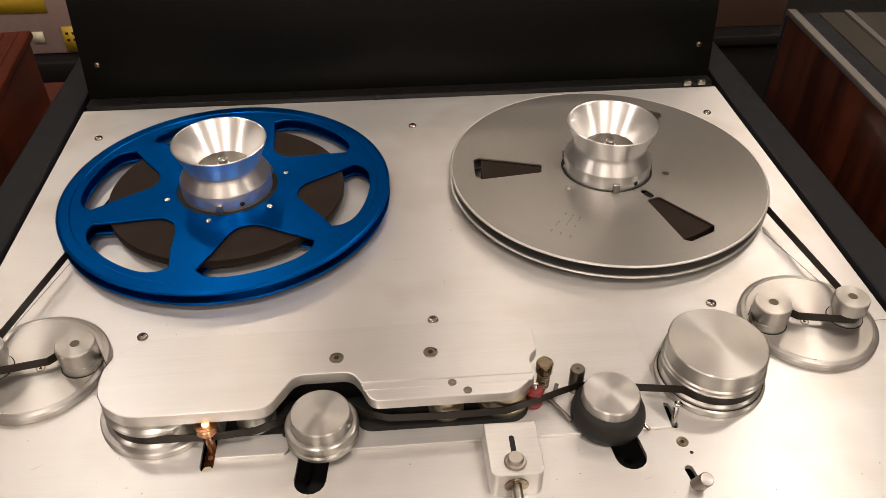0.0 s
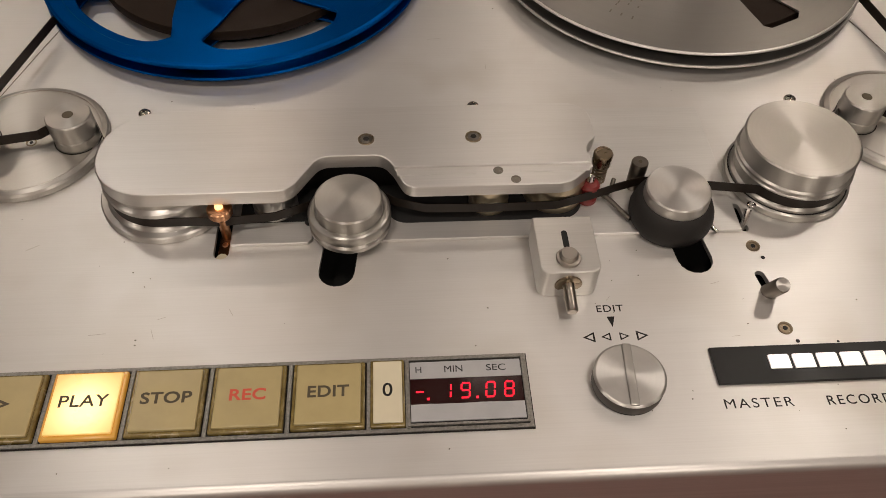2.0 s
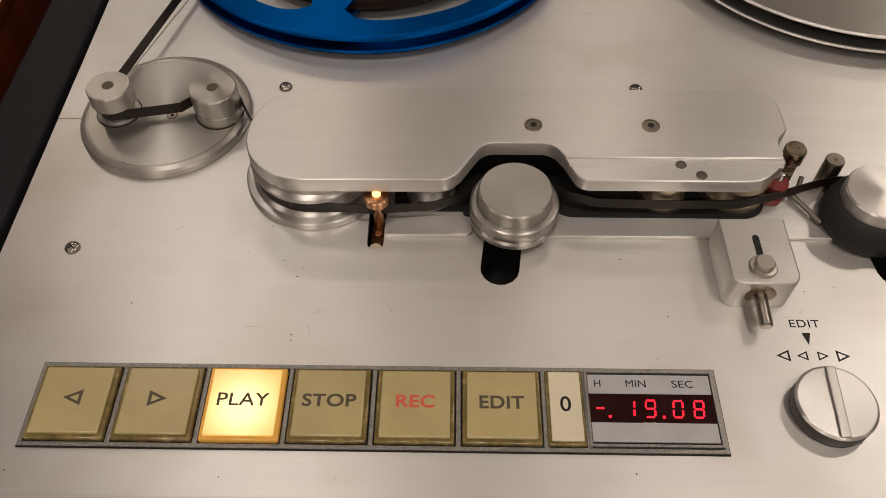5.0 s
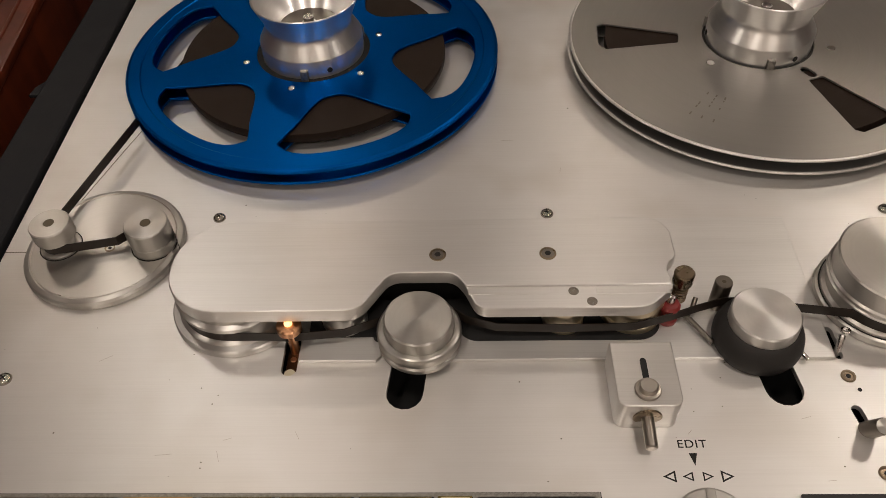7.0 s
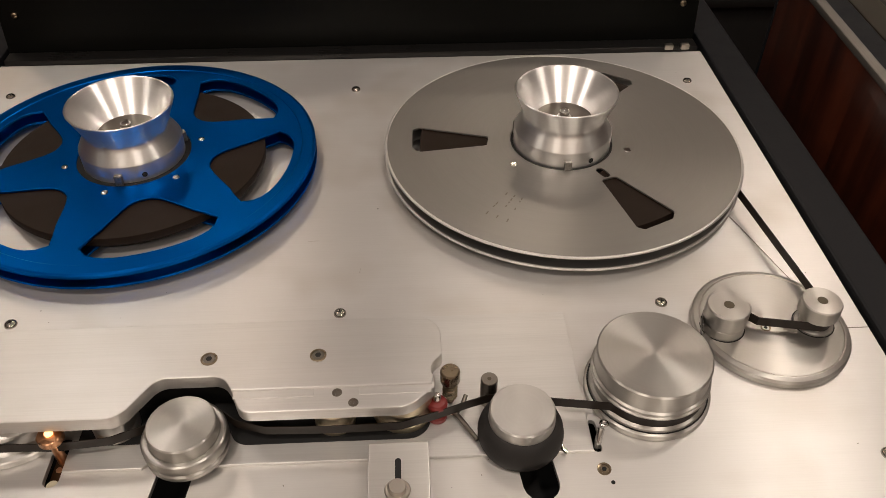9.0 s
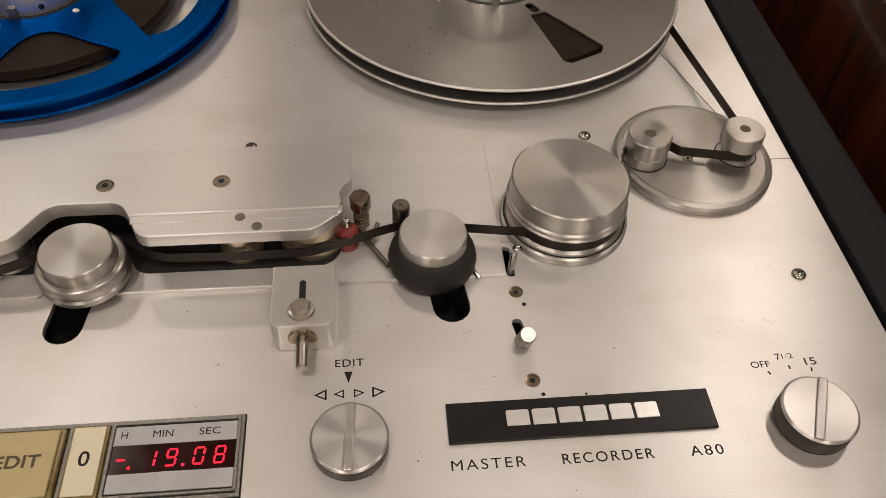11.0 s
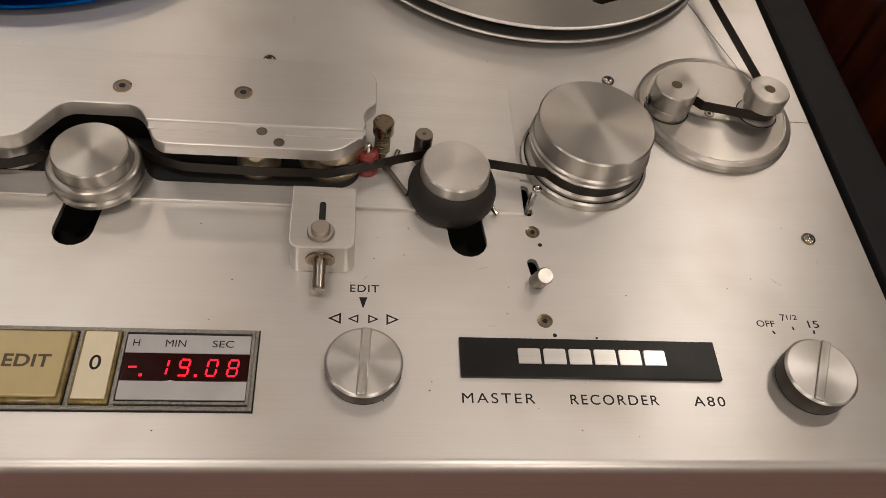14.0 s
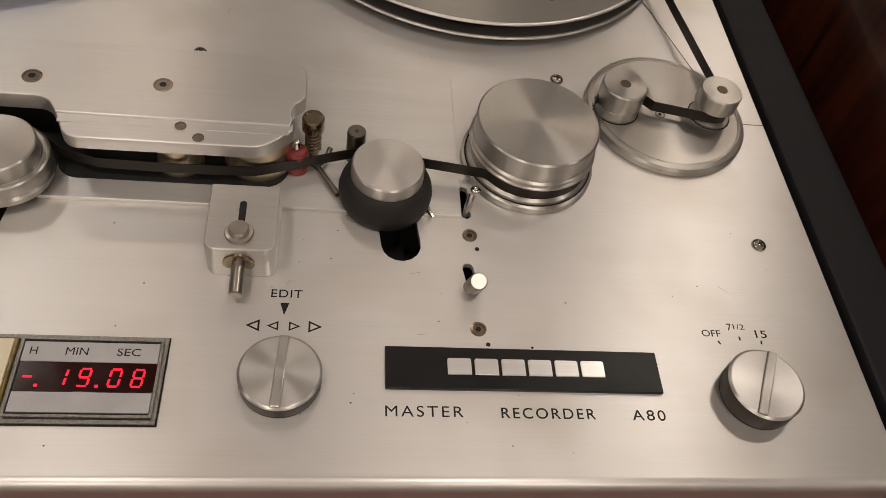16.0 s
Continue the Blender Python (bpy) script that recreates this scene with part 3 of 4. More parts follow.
for x0, x1 in [(-0.0465, -0.0060), (0.0172, 0.0535)]:
    part("fillet", box(x0, x1, 0.2208, 0.2257, 0.0294, 0.0299, 0.00012), COVER, cover, on(0, 0), "raised strip along the ledge")

# guide wheel under the cover's left end
wheel = [(0, 0), (0.0356, 0), (0.0362, 0.0006), (0.0362, 0.0040), (0.0355, 0.0048), (0.0325, 0.0052), (0.0318, 0.0062), (0.0300, 0.0072), (0.0300, 0.0142),
         (0.0318, 0.0152), (0.0320, 0.0178), (0.0310, 0.0186), (0.0295, 0.0192), (0.0290, 0.0222), (0, 0.0222)]
part("guide_wheel", lathe(wheel), TURN, rec, on(-0.1700, 0.2405), "bright steel tape guide wheel")

# lamp at the tape's edge
post = part("lamp_post", lathe([(0, -0.02), (0.0026, -0.02), (0.0026, 0.0130), (0.0050, 0.0138), (0.0058, 0.0150), (0.0064, 0.0158), (0.0064, 0.0192), (0.0058, 0.0198), (0.0034, 0.0200), (0, 0.0200)], 40), COPPER, rec,
            on(-0.1372, 0.2112), "copper lamp sleeve glowing under the cover")
part("bulb", lathe([(0, 0.0198), (0.0021, 0.0198), (0.0021, 0.0210), (0.0014, 0.0216), (0, 0.0217)], 24), BULB, post, on(-0.1372, 0.2112), "small glowing lamp")
clip = part("lamp_clip", box(-0.0032, 0.0032, -0.0170, -0.0010, -0.0060, -0.0035, 0.0008), BRONZE, post, on(-0.1378, 0.2130), "bronze lamp clip in its slot")
part("clip_screw", disc(0.0016, 0, 0.0008, 0.0002, 20), COPPER, clip, on(-0.1376, 0.2055, -0.0035))
part("lamp_lens", lathe([(0, 0), (0.0034, 0), (0.0030, 0.0014), (0, 0.0020)], 24), IVORY, post, on(-0.1384, 0.1966, -0.0046), "pale domed piece at the slot's end")

# heads under the ledge
for x, r, m in [(0.0026, 0.0108, HEAD), (0.0385, 0.0165, HEAD), (-0.1120, 0.012, TURN)]:
    part("tape_head", lathe([(0, 0.002), (r, 0.002), (r, 0.0066), (r - 0.0012, 0.0072), (r - 0.0012, 0.0150), (r, 0.0156), (r, 0.0222), (0, 0.0222)], 48), m, rec, on(x, 0.2155 + r), "round tape head housing under the cover")

# grooved roller in front of the cover
part("tape_lifter_roller", lathe([(0, 0.001), (0.0150, 0.001), (0.0150, 0.0044), (0.0204, 0.0046), (0.0213, 0.0054), (0.0213, 0.0078), (0.0206, 0.0086), (0.0202, 0.0090), (0.0203, 0.0096), (0.0212, 0.0102), (0.0215, 0.0110), (0.0215, 0.0148),
     (0.0209, 0.0158), (0.0200, 0.0162), (0.0182, 0.0162), (0.0175, 0.0158), (0.0174, 0.0166), (0.0174, 0.0235), (0.0167, 0.0243), (0, 0.0243)]), TURN_SATIN, rec, on(-0.0716, 0.2114), "turned aluminium grooved roller")

# pinch roller
pinch = part("pinch_roller", lathe([(0, -0.002), (0.0180, -0.002), (0.0208, 0.0002), (0.0222, 0.0040), (0.0224, 0.0075), (0.0217, 0.0110), (0.0202, 0.0145), (0.0184, 0.0168), (0.0174, 0.0175), (0, 0.0175)]), RUBBER, rec, on(0.0994, 0.2118),
             "black rubber pinch roller with a metal cap")
part("cap", lathe([(0, 0.0168), (0.0170, 0.0168), (0.0171, 0.0176), (0.0169, 0.0236), (0.0162, 0.0244), (0, 0.0244)]), TURN, pinch, on(0.0994, 0.2118), "turned aluminium cap")
part("roller_arm", tube([(0.1185, 0.2085, 0.004), (0.1205, 0.2020, 0.003), (0.1225, 0.1995, 0.0022)], 0.0012), CHROME, pinch, on(0, 0))

# large drum beside it
drum = part("tape_drum", lathe([(0, 0), (0.0338, 0), (0.0344, 0.0006), (0.0344, 0.0042), (0.0336, 0.0048), (0.0322, 0.0050), (0.0318, 0.0062), (0.0300, 0.0076), (0.0298, 0.0144), (0.0308, 0.0150), (0.0322, 0.0156), (0.0322, 0.0164),
     (0.0312, 0.0170), (0.0318, 0.0178), (0.0318, 0.0192), (0.0306, 0.0200), (0.0306, 0.0307), (0.0298, 0.0315), (0, 0.0315)], 96), TURN_SATIN, rec, on(0.1728, 0.2400), "large turned aluminium tape drum")
part("dark_ring", lathe([(0.0322, 0.0047), (0.0330, 0.0047), (0.0330, 0.0051), (0.0322, 0.0051), (0.0322, 0.0047)], 64), BLACK_HOLE, drum, on(0.1728, 0.2400))

# tension discs with their two rollers
for s in (-1, 1):
    cx, cy = s * 0.2575, 0.2822
    ds = part("tension_disc", lathe([(0, 0), (0.0450, 0), (0.0456, 0.0006), (0.0456, 0.0036), (0.0446, 0.0050), (0.0422, 0.0058), (0.0414, 0.0058), (0.0412, 0.0055), (0, 0.0055)], 96), TURN_SATIN, rec, on(cx, cy), "round satin aluminium tension disc with two tape rollers")
    part("rim_line", lathe([(0.0410, 0.0054), (0.0414, 0.0054), (0.0414, 0.00595), (0.0410, 0.00575), (0.0410, 0.0054)], 96), STEEL, ds, on(cx, cy))
    countersunk(s * 0.2530, 0.2782, ds, 0.0054, 0.0030)
    for x, y, prof in [(s * 0.2275, 0.2804, [(0, 0.005), (0.0122, 0.005), (0.0122, 0.0112), (0.0118, 0.0118), (0.0124, 0.0124), (0.0124, 0.0228), (0.0118, 0.0236), (0, 0.0236)]),
                       (s * 0.2822, 0.2804, [(0, 0.005), (0.0112, 0.005), (0.0112, 0.0066), (0.0085, 0.0072), (0.0085, 0.0138), (0.0112, 0.0144), (0.0115, 0.0150), (0.0115, 0.0237), (0.0109, 0.0245), (0, 0.0245)])]:
        r = part("tape_roller", lathe(prof, 56), TURN_SATIN, ds, on(x, y), "turned aluminium tape roller")
        part("axle_end", disc(0.0030, 0, 0.0003, 0.0001, 24), BROWNPRINT, ds, on(x, y, prof[-1][1] - 0.0001), "dark axle end")
        # thin ink ring painted as contact shade round the roller's foot
        part("foot_ring", lathe([(prof[1][0] + 0.0002, 0.0053), (prof[1][0] + 0.0009, 0.0053), (prof[1][0] + 0.0009, 0.00572), (prof[1][0] + 0.0002, 0.00572), (prof[1][0] + 0.0002, 0.0053)], 48), INK, ds, on(x, y))

# slotted bracket with a round push pin
bk = part("slotted_block", plate([rounded([(0.0215, 0.1988), (0.0215, 0.1628, 0.0050), (0.0514, 0.1628, 0.0050), (0.0514, 0.1988)])], 0.0, 0.0195, 0.0008), BLOCK, rec, on(0, 0), "satin aluminium slotted block with a push pin")
# black strip on the block's top paints the slot's shade
part("slot", plate([slot(0.0361, 0.1735, 0.0361, 0.1878, 0.0030)], 0.0190, 0.01965), BLACK_HOLE, bk, on(0, 0))
nut = part("clamp_nut", lathe([(0, 0), (0.0060, 0), (0.0062, 0.0008), (0.0058, 0.0014), (0.0044, 0.0016), (0.0043, 0.0040), (0.0038, 0.0046), (0, 0.0046)], 40), STEEL, bk, on(0.0358, 0.1714, 0.0195))
side = Matrix.Translation(on(0.0358, 0.1628, 0.0098)) @ Matrix.Rotation(radians(97), 4, "X")
part("collar", lathe([(0, -0.001), (0.0068, -0.001), (0.0068, 0.0003), (0.0062, 0.0005), (0.0036, 0.0004), (0, 0.0004)], 40), BRASS, bk, side)
part("push_pin", lathe([(0, 0), (0.0029, 0), (0.0029, 0.0146), (0.0023, 0.0152), (0, 0.0152)], 28), STEEL, bk, side)


def knob(name, x, y, r, h, turn, label):
    k = part(name, lathe([(0, 0.0008), (r - 0.0002, 0.0008), (r, 0.0012), (r, h - 0.0011), (0, h - 0.0011)], 96), KNOB_SIDE, rec, on(x, y), label)
    # black disc at the foot paints the shade under the knob
    part("foot", lathe([(0, 0), (r * 0.985, 0), (r * 0.985, 0.0010), (0, 0.0010)], 72), BLACK_HOLE, k, on(x, y))
    part("knob_face", lathe([(0, h - 0.0012), (r, h - 0.0012), (r + 0.0001, h - 0.0010), (r - 0.0006, h - 0.0002), (r - 0.0011, h), (0, h)], 96), TURN, k, on(x, y), "bright turned face")
    m = Matrix.Translation(on(x, y)) @ Matrix.Rotation(radians(turn), 4, "Z")
    part("pointer_bar", box(-0.0022, 0.0022, -r + 0.0006, r - 0.0006, h - 0.0003, h + 0.0012, 0.0007), TURN_SATIN, k, m, "raised pointer bar")
    return k


knob("edit_knob", 0.0566, 0.1126, 0.0166, 0.0082, -3.6, "round turned aluminium edit knob")
knob("speed_knob", 0.2619, 0.1100, 0.0168, 0.0112, -24.8, "round turned aluminium speed knob")

# button strip
part("button_strip", plate([rounded([(-0.2776, 0.0919), (0.0116, 0.0919), (0.0116, 0.1306), (-0.2776, 0.1306)])], -0.001, 0.0006), INK, rec, on(0, 0), "black rim of the button strip")
BX, PITCH = -0.2765, 0.03575


def ringed(x0, x1, y0, y1, w, z0, z1):
    return plate([[(x0, y0), (x1, y0), (x1, y1), (x0, y1)], [(x0 + w, y0 + w), (x0 + w, y1 - w), (x1 - w, y1 - w), (x1 - w, y0 + w)]], z0, z1)


part("strip_frame", ringed(-0.2771, 0.0111, 0.0924, 0.1301, 0.0017, 0.0, 0.0014), FRAME, rec, on(0, 0), "speckled dark metal strip frame")
for k in range(1, 8):
    x = BX + PITCH * k if k < 7 else -0.0445
    part("divider", box(x - 0.0010, x + 0.0010, 0.0935, 0.1285, 0.0, 0.0014, 0.0003), FRAME, rec, on(0, 0))


def triangle(cx, cy, w, h, way, line=0.0, z0=0.0, z1=0.0001):
    """A pointer triangle, filled, or an outline of the given width."""
    a = [(cx + way * w / 2, cy), (cx - way * w / 2, cy + h / 2), (cx - way * w / 2, cy - h / 2)]
    outs = [a]
    if line:
        c = Vector((sum(p[0] for p in a) / 3, sum(p[1] for p in a) / 3))
        inner = [tuple(c + (Vector(p) - c) * (1 - line)) for p in a]
        outs.append(inner[::-1])
    return plate(outs, z0, z1)


words = ["<", ">", "PLAY", "STOP", "REC", "EDIT"]
widths = [0, 0, 0.0215, 0.0225, 0.0160, 0.0185]
for k, word in enumerate(words):
    x0 = BX + PITCH * k + 0.0016
    x1 = x0 + PITCH - 0.0032
    y0, y1 = 0.0947, 0.1277
    lit = word == "PLAY"
    b = part("push_button", box(x0, x1, y0, y1, 0.0, 0.0030, 0.0007), LIT_SKIRT if lit else SKIRT, rec, on(0, 0),
             "lit yellow push button" if lit else "amber cream push button")
    part("button_cap", box(x0 + 0.0017, x1 - 0.0017, y0 + 0.0018, y1 - 0.0013, 0.0026, 0.0046, 0.0008), LIT if lit else CREAM, b, on(0, 0))
    cx, cy = (x0 + x1) / 2, 0.1122
    if word in "<>":
        me = triangle(cx, cy, 0.0078, 0.0072, -1 if word == "<" else 1, 0.52, 0.0046, 0.00472)
    else:
        me = lettering(word, cx - widths[k] / 2, cx + widths[k] / 2, cy - 0.0028, cy + 0.0030, 0.00468, 1.05, 0.00010 if lit else 0.00024)
    part("symbol" if word in "<>" else "lettering", me, REDPRINT if word == "REC" else BROWNPRINT, b, on(0, 0))
zero = part("push_button", box(-0.0613, -0.0457, 0.0947, 0.1283, 0.0, 0.0026, 0.0006), SKIRT, rec, on(0, 0), "narrow ivory push button")
part("button_cap", box(-0.0600, -0.0468, 0.0962, 0.1272, 0.0024, 0.0036, 0.0005), IVORY, zero, on(0, 0))
part("lettering", lettering("0", -0.0557, -0.0512, 0.1090, 0.1158, 0.00366, 1, 0.0001), INK, zero, on(0, 0))
disp = part("counter_display", box(-0.0437, 0.0100, 0.0940, 0.1286, 0.0, 0.0012, 0.0003), BLACK_HOLE, rec, on(0, 0), "tape counter display with glowing red digits")
part("display_window", box(-0.0432, 0.0082, 0.1052, 0.1182, 0.0010, 0.0017, 0.0002), SCREEN, disp, on(0, 0), "dark red display window")
part("label_strip", box(-0.0432, 0.0082, 0.1182, 0.1270, 0.0010, 0.0019, 0.0002), LABEL_STRIP, disp, on(0, 0))
part("label_strip", box(-0.0432, 0.0082, 0.0968, 0.1052, 0.0010, 0.0019, 0.0002), LABEL_STRIP, disp, on(0, 0))
part("display_rim", ringed(-0.0446, 0.0096, 0.0946, 0.1288, 0.0011, 0.0008, 0.0024), FRAME, disp, on(0, 0))
for word, x0, x1 in [("H", -0.0405, -0.0378), ("MIN", -0.0272, -0.0188), ("SEC", -0.0078, 0.0012)]:
    part("lettering", lettering(word, x0, x1, 0.1212, 0.1245, 0.00195), INK, disp, on(0, 0))

SEGS = {"0": "abcdef", "1": "bc", "9": "abcdfg", "8": "abcdefg", "-": "g"}


def digit(ch, x, y, w, h, t):
    """Bars of a seven-segment figure, leaning a little."""
    bm = bmesh.new()
    bars = {"a": (0, h, w, h), "g": (0, h / 2, w, h / 2), "d": (0, 0, w, 0), "f": (0, h / 2, 0, h), "b": (w, h / 2, w, h), "e": (0, 0, 0, h / 2), "c": (w, 0, w, h / 2)}
    for s in SEGS[ch]:
        ax, ay, bx, by = bars[s]
        g = t * 0.65
        if ax == bx:
            q = [(ax - t / 2, ay + g), (ax + t / 2, ay + g), (ax + t / 2, by - g), (ax - t / 2, by - g)]
        else:
            q = [(ax + g * 0.4, ay - t / 2), (bx - g * 0.4, ay - t / 2), (bx - g * 0.4, ay + t / 2), (ax + g * 0.4, ay + t / 2)]
        lo = [bm.verts.new((x + px + py * 0.10, y + py, 0.0016)) for px, py in q]
        hi = [bm.verts.new((x + px + py * 0.10, y + py, 0.0019)) for px, py in q]
        bm.faces.new(hi)
        bm.faces.new(lo[::-1])
        for i in range(4):
            bm.faces.new((lo[i], lo[(i + 1) % 4], hi[(i + 1) % 4], hi[i]))
    return bm


for ch, x in [("-", -0.0412), ("1", -0.0290), ("9", -0.0204), ("0", -0.0090), ("8", -0.0004)]:
    part("digit", digit(ch, x, 0.1078, 0.0038, 0.0074, 0.0008), DIGIT, disp, on(0, 0), "glowing red digit")
for x in (-0.0352, -0.0130):
    part("point", box(x - 0.0006, x + 0.0006, 0.1072, 0.1084, 0.0015, 0.0019, 0), DIGIT, disp, on(0, 0))

# maker's badge: plain bright blocks on black
badge = part("badge", box(0.0990, 0.2187, 0.1094, 0.1290, 0.0, 0.0018, 0.0003), BADGE, rec, on(0, 0), "black enamel badge with bright blocks, chipped edges")
for k in range(6):
    x = 0.1252 + k * 0.01165
    part("badge_block", plate([rounded([(x, 0.1160), (x + 0.0102, 0.1160), (x + 0.0102, 0.1236, 0.001), (x, 0.1236, 0.001)])], 0.0016, 0.0023, 0.0001), BADGE_LETTER, badge, on(0, 0))

# deck print
for word, x0, x1, y0, y1, sp in [("MASTER", 0.0990, 0.1310, 0.0976, 0.1024, 1.25), ("RECORDER", 0.1468, 0.1870, 0.0974, 0.1022, 1.25), ("A80", 0.2030, 0.2178, 0.0972, 0.1020, 1.25),
                                 ("EDIT", 0.0499, 0.0632, 0.1525, 0.1565, 1.1), ("OFF", 0.2446, 0.2538, 0.1390, 0.1425, 1.0), ("7", 0.2578, 0.2602, 0.1424, 0.1462, 1.0), ("15", 0.2710, 0.2766, 0.1390, 0.1430, 1.0)]:
    part("lettering", lettering(word, x0, x1, y0, y1, 0.0001, sp, 0.0 if word == "MASTER" else 0.00006), INK, deck, on(0, 0))
part("lettering", lettering("1/2", 0.2610, 0.2664, 0.1432, 0.1460, 0.0001), INK, deck, on(0, 0))
for cx, w, h, way in [(0.0433, 0.0058, 0.0058, -1), (0.0516, 0.0048, 0.0046, -1), (0.0608, 0.0048, 0.0046, 1), (0.0695, 0.0058, 0.0058, 1)]:
    part("symbol", triangle(cx, 0.1382, w, h, way, 0.42), INK, deck, on(0, 0))
part("symbol", plate([[(0.0541, 0.1497), (0.0560, 0.1435), (0.0579, 0.1497)]], 0, 0.0001), INK, deck, on(0, 0))
for x, y, a in [(0.2520, 0.1360, 25), (0.2626, 0.1384, 4), (0.2728, 0.1366, -12)]:
    part("tick", box(-0.0004, 0.0004, -0.0010, 0.0010, 0, 0.0001, 0), INK, deck, Matrix.Translation(on(x, y)) @ Matrix.Rotation(radians(a), 4, "Z"))

# small levers and posts
tilt = Matrix.Translation(on(0.1390, 0.1640, -0.006)) @ Matrix.Rotation(radians(24), 4, "X")
lever = part("lever_pin", lathe([(0, -0.006), (0.0040, -0.006), (0.0040, 0.0222), (0.0036, 0.0230), (0, 0.0230)], 32), DARKSTEEL, rec, tilt, "tilted steel lever pin in a slot")
part("pin_face", disc(0.0035, 0.0229, 0.0232, 0.0001, 32), TURN_SATIN, lever, tilt, "bright round end face")
stop = part("stop_lever", tube([(0.1392, 0.2050, -0.008), (0.1399, 0.2072, 0.002), (0.1416, 0.2112, 0.0066)], 0.0019), CHROME, rec, on(0, 0), "small bright stop lever")
part("lever_eye", tube([(0.1432 + 0.0019 * math.cos(a * 0.42), 0.2130 + 0.0019 * math.sin(a * 0.42), 0.0080 - 0.0006 * math.sin(a * 0.42)) for a in range(15)], 0.0009, True, 2), CHROME, stop, on(0, 0))
sp = part("spring_post", lathe([(0, 0.002), (0.0022, 0.002), (0.0022, 0.0185), (0.0050, 0.0188), (0.0053, 0.0194), (0.0053, 0.0262), (0.0046, 0.0272), (0, 0.0272)], 36), BRASS, rec, on(0.0640, 0.2365), "aged brass adjuster post with a spring")
part("spring", tube([(0.0036 * math.cos(a * 0.5), 0.0036 * math.sin(a * 0.5), 0.0050 + a * 0.000172) for a in range(80)], 0.00055, False, 2), BRASS, sp, on(0.0640, 0.2365))
red = part("red_wheel", lathe([(0, 0.002), (0.0048, 0.002), (0.0054, 0.0026), (0.0054, 0.0052), (0.0046, 0.0062), (0.0032, 0.0066), (0.0032, 0.0118), (0.0050, 0.0122), (0.0056, 0.0130), (0.0055, 0.0142), (0.0044, 0.0156), (0.0026, 0.0162), (0, 0.0162)], 36), RED, rec, on(0.0566, 0.2258), "small red plastic guide wheel")
part("cap_nut", lathe([(0, 0.0158), (0.0021, 0.0158), (0.0021, 0.0196), (0.0017, 0.0208), (0, 0.0212)], 20), CHROME, red, on(0.0566, 0.2258))
part("guide_fork", tube([(0.0640, 0.2270, 0.0050), (0.0680, 0.2230, 0.0052), (0.0768, 0.2085, 0.0045)], 0.0013), DARKSTEEL, rec, on(0, 0), "dark wire tape fork")
part("guide_fork", tube([(0.0660, 0.2245, 0.0050), (0.0700, 0.2290, 0.0062), (0.0725, 0.2345, 0.0085)], 0.0013), DARKSTEEL, rec, on(0, 0))
part("capstan_pin", lathe([(0, 0.002), (0.0046, 0.002), (0.0046, 0.0198), (0.0045, 0.0207), (0.0042, 0.0211), (0, 0.0211)], 36), DARKSTEEL, rec, on(0.0847, 0.2350), "grey steel capstan pin")
part("pin_top", disc(0.0011, 0, 0.0002, 0.0001, 24), BROWNPRINT, rec, on(0.0847, 0.2350, 0.0210))
# black disc drawn for the dark hole edge beside the roller
part("black_stud", disc(0.0028, 0, 0.0030, 0.0004, 24), BLACK_HOLE, rec, on(-0.0932, 0.2150, 0.0020), "small black disc painted as the shaded edge of a hole")
part("latch_bracket", plate([rounded([(-0.3705, 0.448), (-0.3495, 0.448), (-0.3495, 0.486), (-0.3690, 0.458, 0.004)])], -0.013, -0.010, 0.0005), RAIL, rec, on(0, 0), "dull grey latch bracket beside the rail")
part("screw", screw_mesh(0.0028, 0.0016), DARKSTEEL, rec, on(-0.3600, 0.4555, -0.010))

# ---- reels, hubs and tape ----
RZ0, RZ1 = 0.0055, 0.0165                 # lower and upper faces of a reel
BLUE, SILVER = (-0.1556, 0.4612), (0.1600, 0.4632)
RR = 0.1318
for x, y in (BLUE, SILVER):
    part("reel_turntable", lathe([(0, 0), (0.046, 0), (0.046, 0.0055), (0, 0.0055)], 64), TURN_SATIN, rec, on(x, y), "reel turntable under the reel")


def circle(r, n=144, a0=0.0):
    return [(r * math.cos(2 * math.pi * k / n + a0), r * math.sin(2 * math.pi * k / n + a0)) for k in range(n)]


def dome_window(mid, half, r_out, r_in):
    """A spoke window: an outer arc and an arched inner side, with rounded corners."""
    pts = []
    for k in range(17):
        u = -1 + 2 * k / 16
        ro = r_out - 0.010 * abs(u) ** 6
        pts.append((ro, mid + half * u))
    for k in range(1, 24):
        u = 1 - 2 * k / 24
        ri = r_in + (r_out - 0.010 - r_in) * abs(u) ** 2.6
        pts.append((ri, mid + half * u * (1.0 if abs(u) > 0.9 else 0.97)))
    return [(r * math.cos(radians(a)), r * math.sin(radians(a))) for r, a in pts]


PHASE = 19.0
blue = thing("tape_reel", on(*BLUE, RZ0), "blue anodised metal tape reel with six spokes, partly filled", "tape reel", "reels on the deck")
holes = [dome_window(PHASE + 30 + 60 * k, 24.5, 0.1160, 0.0590) for k in range(6)]
for z0, z1 in ((RZ0, RZ0 + 0.0018), (RZ1 - 0.0018, RZ1)):
    part("flange", plate([circle(RR)] + [h[::-1] for h in holes] + [circle(0.0405)[::-1]], z0, z1, 0.0004), REEL_BLUE, blue, on(*BLUE), "blue anodised flange")
